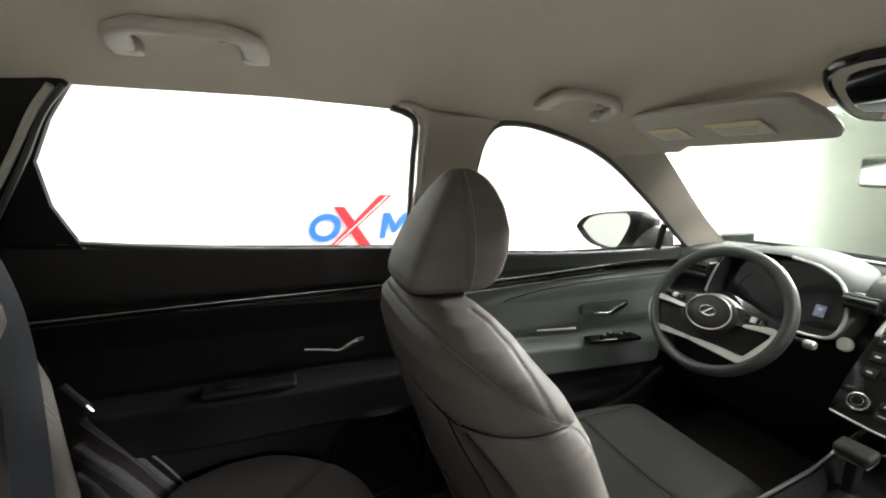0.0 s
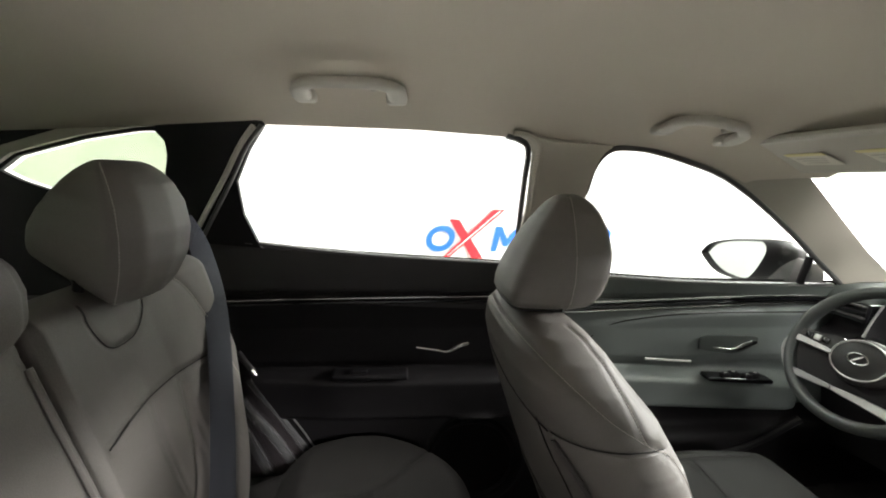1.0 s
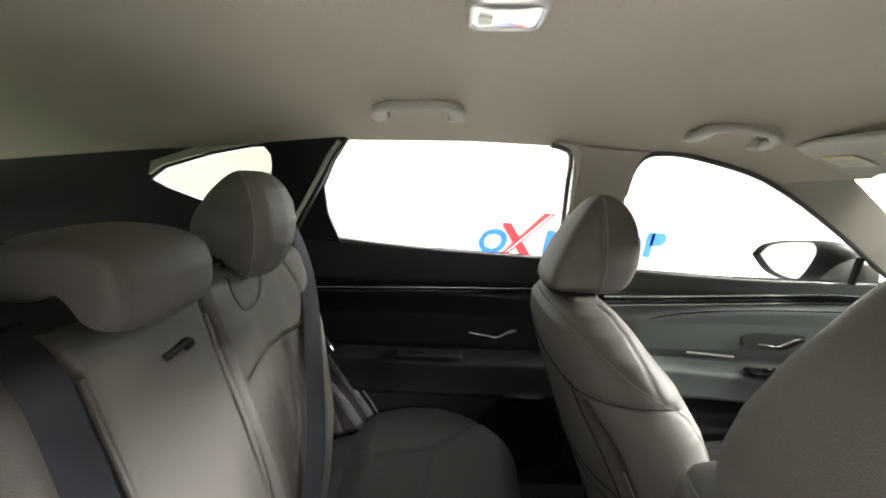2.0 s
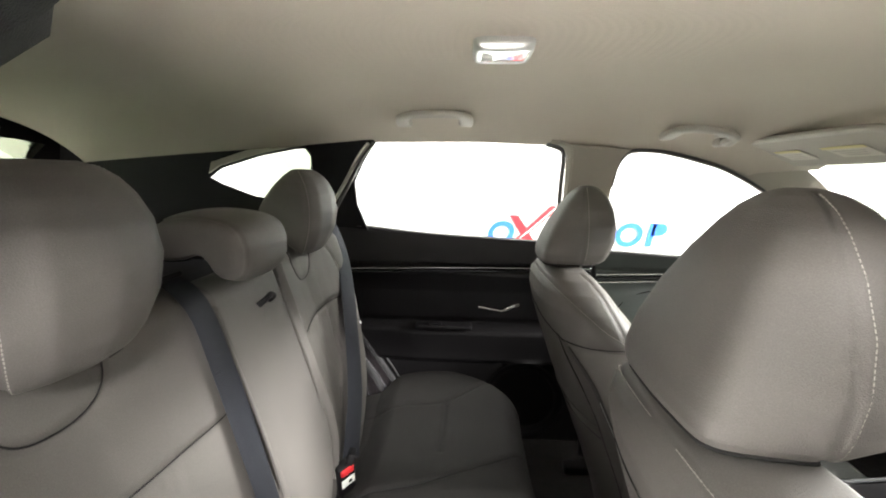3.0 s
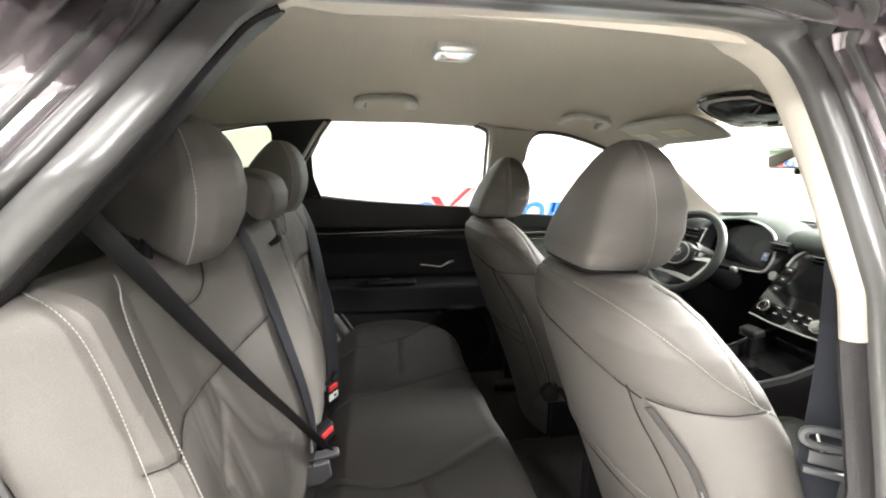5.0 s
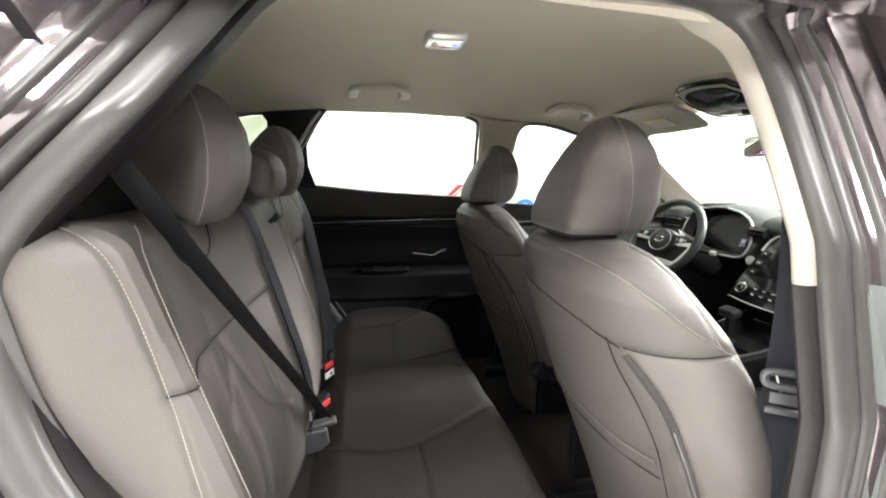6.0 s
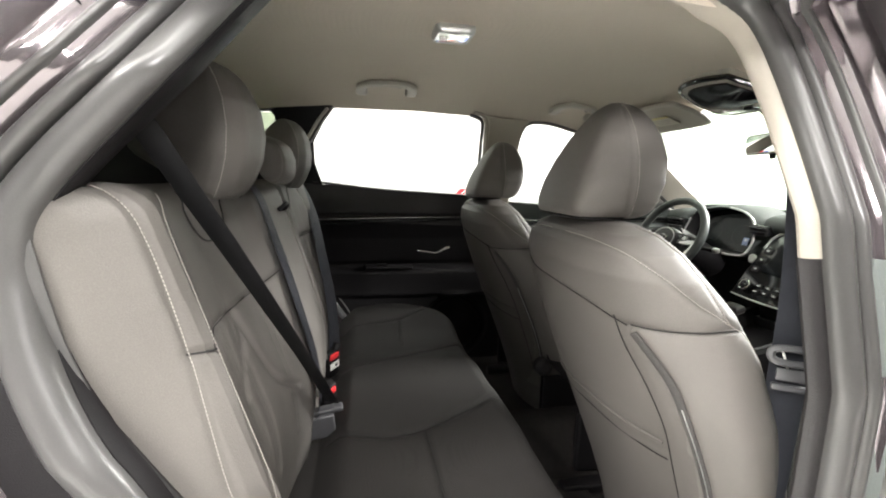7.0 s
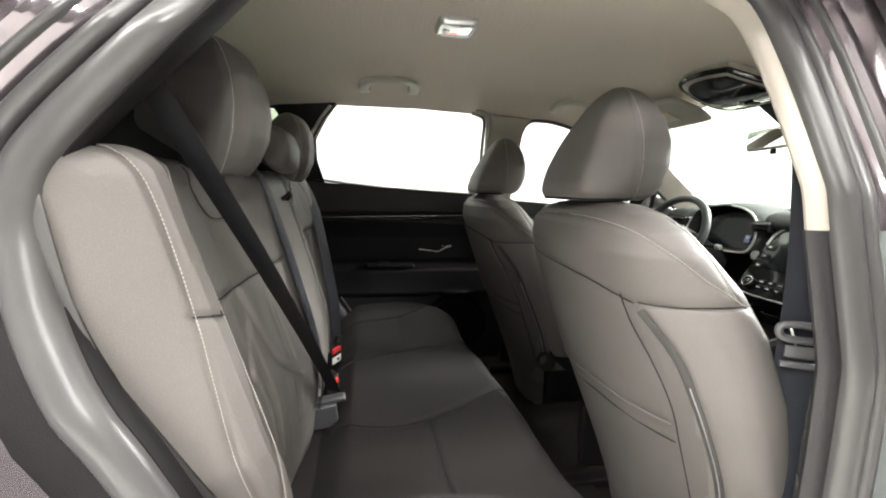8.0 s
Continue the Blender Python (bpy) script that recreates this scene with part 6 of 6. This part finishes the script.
part("readout", rbox(clp(0.285, 0.99, 0.046), (0.002, 0.024, 0.03), 0.0005, 1, Euler((0, radians(17), 0)).to_matrix()), mat("lit_readout", (0.20, 0.24, 0.36), 0.4, emit=0.12), cl, "small lit read-out")
part("readout_mark", rbox(clp(0.285, 0.995, 0.0445), (0.001, 0.010, 0.008), 0.0003, 1, Euler((0, radians(17), 0)).to_matrix()), M_WHITE, cl)

# steering wheel
WC, WN = Vector((0.790, 0.366, 0.998)), Vector((-math.cos(radians(25)), 0, math.sin(radians(25))))
wheel = thing("steering_wheel", tuple(WC), "black leather steering wheel with silver-edged spokes", "steering wheel")
wy, wz = Vector((0, -1, 0)), Vector((math.sin(radians(25)), 0, math.cos(radians(25))))


def wp(u, v, o=0.0):
    return tuple(WC + wy * u + wz * v + WN * o)


def sheet(pts, o, depth, m, name, label=""):
    """A flat-faced slab in the wheel's plane over a smooth outline."""
    return part(name, cdt_panel(smooth_loop(pts, 60), [], lambda u, v, d: wp(u, v, o - d), 0.03, depth), m, wheel, label, 50)


part("rim", tube(np.array([wp(0.004 + 0.161 * math.cos(a), 0.003 + 0.153 * math.sin(a), 0.005) for a in np.linspace(0, 2 * math.pi, 72, endpoint=False)]), 0.0135, 14, tuple(WN), 1.2, closed=True), M_RIM, wheel, "dark grey leather rim", 60)
hub = []
for t, o in ((1.0, -0.03), (1.0, 0.006), (0.94, 0.016), (0.75, 0.022), (0.4, 0.025), (0.05, 0.026)):
    hub.append([wp(0.003 + 0.068 * t * math.cos(a), -0.012 + 0.052 * t * math.sin(a), o) for a in np.linspace(0, 2 * math.pi, 48, endpoint=False)])
part("hub", grid(np.array(hub), wrap=True, caps=True), M_PAD, wheel, "dark airbag cover", 60)
part("hub_ring", tube(np.array([wp(0.003 + 0.056 * math.cos(a), -0.012 + 0.043 * math.sin(a), 0.0235) for a in np.linspace(0, 2 * math.pi, 48, endpoint=False)]), 0.0018, 8, tuple(WN), closed=True), M_SILVER, wheel, "silver ring")
part("emblem", tube(np.array([wp(0.003 + 0.020 * math.cos(a), 0.012 * math.sin(a) - 0.010, 0.0265) for a in np.linspace(0, 2 * math.pi, 36, endpoint=False)]), 0.0018, 8, tuple(WN), closed=True), M_CHROME, wheel, "plain chrome oval badge")
part("emblem_bar", tube(np.array([wp(-0.005, -0.018, 0.0265), wp(0.011, -0.002, 0.0265)]), 0.0022, 8, tuple(WN)), M_CHROME, wheel)
sheet([(-0.155, -0.02), (-0.06, -0.012), (0.06, -0.012), (0.148, -0.012), (0.148, -0.03), (0.112, -0.088), (0.04, -0.088), (-0.02, -0.087), (-0.118, -0.090), (-0.156, -0.045)], 0.004, 0.014, M_BLACK, "spoke_plate", "black spoke plate")
for sg in (-1, 1):
    sheet([(sg * 0.05, 0.022), (sg * 0.10, 0.018), (sg * 0.158, 0.010), (sg * 0.158, -0.014), (sg * 0.10, -0.016), (sg * 0.05, -0.02)][::sg], 0.012, 0.018, M_PAD, "spoke", "dark side spoke")
    for k in range(3):
        part("button", rbox(wp(sg * (0.082 + 0.020 * k), 0.004, 0.014), (0.005, 0.015, 0.014), 0.002, 2, Euler((0, radians(25), 0)).to_matrix()), M_SILVER if k == 1 else M_GLOSS, wheel)


def bezel(pts, w0, w1, n=50):
    """Flat silver moulding that swells from half width w0 to w1 in its middle."""
    S = spline([wp(u, v, 0.012) for u, v in pts], n)
    T = np.gradient(S, axis=0)
    T /= np.linalg.norm(T, axis=1)[:, None]
    A = np.cross(T, np.array(WN))
    rows = []
    for i, p in enumerate(S):
        w = w0 + (w1 - w0) * math.sin(math.pi * i / (n - 1)) ** 0.6
        rows.append([p + A[i] * w * a + np.array(WN) * b for a, b in ((-1, -0.008), (-1, 0.0), (-0.8, 0.003), (0.8, 0.003), (1, 0.0), (1, -0.008))])
    return part("spoke_bezel", grid(np.array(rows), wrap=True, caps=True), M_SILVER, wheel, "satin silver bezel", 50)


bezel([(-0.062, -0.016), (-0.110, -0.014), (-0.150, -0.014), (-0.161, -0.026), (-0.158, -0.052), (-0.128, -0.090), (-0.10, -0.092), (-0.023, -0.090)], 0.004, 0.0085)
bezel([(-0.02, -0.090), (0.05, -0.090), (0.105, -0.092), (0.120, -0.086), (0.146, -0.040), (0.153, -0.022), (0.148, -0.009), (0.128, -0.009), (0.086, -0.016)], 0.0035, 0.0105)
part("column", tube(np.array([wp(0, 0, -0.015), wp(0, 0, -0.10), wp(0, -0.01, -0.25)]), 0.055, 20, (0, 1, 0)), M_BLACK, wheel, "black steering column cover")
for sg in (-1, 1):
    part("stalk", tube(spline([wp(sg * 0.04, -0.01, -0.07), wp(sg * 0.10, 0.0, -0.07), wp(sg * 0.175, 0.0, -0.06)], 14), 0.0075, 10, tuple(WN)), M_BLACK, wheel, "black control stalk")
    part("stalk_tip", disc(wp(sg * 0.170, 0.0, -0.06), tuple(wy * sg), 0.010, 0.022, 0.003, 16), M_SILVER if sg > 0 else M_BLACK, wheel)

# centre stack
st = thing("centre_stack", (0.98, 0.01, 0.83), "glossy black centre stack with touch screen and two knobs", "control panel")


def sp(u, v, o=0.0):
    """u across to the left from the stack's middle, v up its slope."""
    a = Vector((0.900, 0.018, 0.830)) + Vector((0, u, 0)) + Vector((0.145, 0, 0.205)).normalized() * v + Vector((-0.82, 0, 0.58)) * o
    return tuple(a)


stk = smooth_loop([(0.135, 0.0), (0.137, 0.08), (0.13, 0.20), (0.115, 0.245), (0.08, 0.262), (-0.08, 0.262), (-0.115, 0.245), (-0.13, 0.20), (-0.137, 0.08), (-0.135, 0.0), (-0.06, -0.006), (0.06, -0.006)], 80)
part("panel", cdt_panel(stk, [], lambda u, v, o: sp(u, v, -o), 0.05, 0.03), M_GLOSS, st, "glossy black panel", 50)
part("screen", cdt_panel(smooth_loop([(0.085, 0.10), (0.085, 0.215), (-0.10, 0.215), (-0.10, 0.10)], 4), [], lambda u, v, o: sp(u, v, 0.004 - o), 0.05, 0.004), M_SCREEN, st, "dark grey touch screen", 50)
part("chrome_rim", tube(np.array([sp(u, v, 0.002) for u, v in [(0.133, -0.004), (0.06, -0.010), (0, -0.011), (-0.06, -0.010), (-0.133, -0.004)]]), 0.0024, 8, (-0.8, 0, 0.6)), M_SILVER, st, "satin chrome lower edge")
part("chrome_rim", tube(spline([sp(u, v, 0.004) for u, v in [(0.128, 0.19), (0.122, 0.235), (0.09, 0.262), (0.0, 0.268), (-0.10, 0.262)]], 40), 0.004, 8, (-0.8, 0, 0.6)), M_SILVER, st, "silver upper edge")
for v in (0.232, 0.246):
    part("vent_slat", rbox(sp(-0.015, v, 0.006), (0.012, 0.17, 0.004), 0.0015, 2), M_CHROME if v > 0.24 else M_BLACK, st)
for u, v in ((0.095, 0.034), (-0.078, 0.026)):
    kn = part("knob", disc(sp(u, v, 0.002), (-0.82, 0, 0.58), 0.019, 0.018, 0.003, 36, 0.017), M_GLOSS if u > 0 else M_SILVER, st, "round knob with bright rim")
    part("knob_rim", ring_geom(sp(u, v, 0.016), (-0.82, 0, 0.58), 0.0175, 0.0022, 36, 8), M_CHROME, kn, "bright rim")
    part("knob_cap", disc(sp(u, v, 0.0195), (-0.82, 0, 0.58), 0.0105, 0.003, 0.001, 30), M_SILVER if u < 0 else M_GLOSS, kn)
    part("knob_ring", ring_geom(sp(u, v, 0.0215), (-0.82, 0, 0.58), 0.0100, 0.0009, 30, 6), M_CHROME, kn)
for k in range(4):
    for r in range(2):
        key = part("key", rbox(sp(0.055 - 0.033 * k, 0.024 + 0.022 * r, 0.002), (0.004, 0.026, 0.016), 0.0015, 2, Euler((0, radians(35), 0)).to_matrix()), M_GLOSS, st, "small glossy black key")
        part("key_mark", rbox(sp(0.055 - 0.033 * k, 0.024 + 0.022 * r, 0.0045), (0.001, 0.012, 0.0025), 0.0004, 1, Euler((0, radians(35), 0)).to_matrix()), M_WHITE, key)
for k in range(3):
    part("side_key", rbox(sp(0.107, 0.105 + 0.038 * k, 0.003), (0.005, 0.026, 0.022), 0.003, 2, Euler((0, radians(35), 0)).to_matrix()), M_BLACK, st, "black square key")
    part("key_mark", rbox(sp(0.107, 0.105 + 0.038 * k, 0.006), (0.001, 0.010, 0.003), 0.0004, 1, Euler((0, radians(35), 0)).to_matrix()), M_WHITE, st)
solo("start_button", disc((1.030, 0.203, 0.938), (-1, 0, 0.25), 0.017, 0.010, 0.003, 28), M_WHITE, "round pale start button on the dashboard", "button")

# centre console and shifter
cc = thing("centre_console", (0.55, 0.0, 0.45), "black centre console with open tray and silver edges", "console")
sec = [(-0.115, 0.44), (-0.118, 0.62), (-0.112, 0.672), (-0.095, 0.685), (-0.085, 0.66), (-0.080, 0.635), (0.085, 0.635), (0.09, 0.66), (0.10, 0.685), (0.117, 0.672), (0.123, 0.62), (0.12, 0.44)]
rows = []
for x in np.linspace(0.18, 0.98, 40):
    lift_ = np.interp(x, [0.18, 0.5, 0.8, 0.98], [0.0, 0.0, 0.04, 0.10])
    rows.append([(x, 0.01 + y, z + (lift_ if z > 0.6 else 0)) for y, z in sec])
part("console_body", grid(np.array(rows), caps=False), M_BLACK, cc, "black console body", 30)
part("tray_front", rbox((0.965, 0.01, 0.70), (0.03, 0.20, 0.12), 0.01), M_GLOSS, cc, "glossy black tray back")
for sg in (-1, 1):
    part("console_rail", tube(np.array([(x, 0.012 + sg * 0.105, 0.688 + np.interp(x, [0.18, 0.5, 0.8, 0.98], [0.0, 0.0, 0.04, 0.10])) for x in np.linspace(0.20, 0.95, 24)]), 0.0035, 8), M_TONGUE, cc, "satin silver edge")
for k in range(4):
    part("port", rbox((0.948, 0.07 - 0.04 * k, 0.712), (0.004, 0.022, 0.010), 0.002, 2), M_SILVER, cc, "pale edged socket")
for x in (0.42, 0.53):
    part("cup_holder", ring_geom((x, -0.02, 0.645), (0, 0, 1), 0.040, 0.005, 36, 8), M_SILVER, cc, "ringed cup holder")
part("armrest", rbox((0.33, 0.0, 0.70), (0.24, 0.17, 0.07), 0.03, 5), M_BLACK, cc, "dark padded armrest")
sh = thing("gear_lever", (0.83, 0.075, 0.68), "short black gear lever with silver trim", "gear lever")
part("lever", rbox((0.835, 0.068, 0.745), (0.024, 0.022, 0.07), 0.006, 3), M_BLACK, sh, "black lever neck")
part("lever_knob", rbox((0.832, 0.070, 0.796), (0.040, 0.062, 0.024), 0.010, 5, Euler((0, radians(-14), 0)).to_matrix()), M_PAD, sh, "dark leather knob")
part("knob_edge", rbox((0.832, 0.070, 0.783), (0.038, 0.060, 0.003), 0.0014, 2, Euler((0, radians(-14), 0)).to_matrix()), M_CHROME, sh, "thin bright edge")
part("boot", disc((0.845, 0.075, 0.672), (0, 0, 1), 0.045, 0.03, 0.01, 30, 0.026), M_BLACK, sh, "black gaiter")
part("gate", rbox((0.80, 0.03, 0.676), (0.17, 0.13, 0.012), 0.005, 3, Euler((0, radians(-8), 0)).to_matrix()), M_GLOSS, sh, "glossy black gate plate")

# pedals are lost in the dark; floor mat at the rear foot space
solo("floor_mat", rbox((0.03, -0.40, 0.402), (0.30, 0.44, 0.012), 0.005), M_CARPET, "black carpet mat in the rear foot space", "mat")

# ---- outside mirror ----
om = thing("door_mirror", (0.93, 0.72, 1.06), "dark door mirror with pale glass", "mirror")
glass_out = smooth_loop([(1.030, 1.112), (0.990, 1.150), (0.915, 1.174), (0.83, 1.188), (0.778, 1.192), (0.758, 1.172), (0.765, 1.140), (0.795, 1.085), (0.825, 1.062), (0.88, 1.056), (0.945, 1.062), (0.99, 1.082)], 60)
gm = np.array((0.89, 1.125))
rows = []
for grow, x in ((-0.05, 0.899), (0.0, 0.884), (0.08, 0.890), (0.12, 0.925), (0.06, 0.965), (-0.12, 1.01), (-0.5, 1.035), (-0.97, 1.04)):
    rows.append([(x, gm[0] + (y - gm[0]) * (1 + grow) - max(0.0, x - 0.9) * 0.25, gm[1] + (z - gm[1]) * (1 + grow)) for y, z in glass_out])
part("housing", grid(np.array(rows), wrap=True), M_BLACK, om, "black housing", 60)
part("mirror_glass", cdt_panel(glass_out, [], lambda y, z, o: (0.900 + o, y, z), 0.05, 0.004), M_DOORMIRROR, om, "mirror glass", 60)
part("arm", grid(np.array([[(0.945 + 0.055 * t + (0.035 - 0.0 * t) * math.cos(a), 0.80 - 0.095 * t, 1.112 - 0.018 * t + (0.055 - 0.01 * t) * math.sin(a)) for a in np.linspace(0, 2 * math.pi, 24, endpoint=False)] for t in np.linspace(0, 1, 8)]), wrap=True, caps=True), M_RUBBER, om, "dark mirror foot", 60)
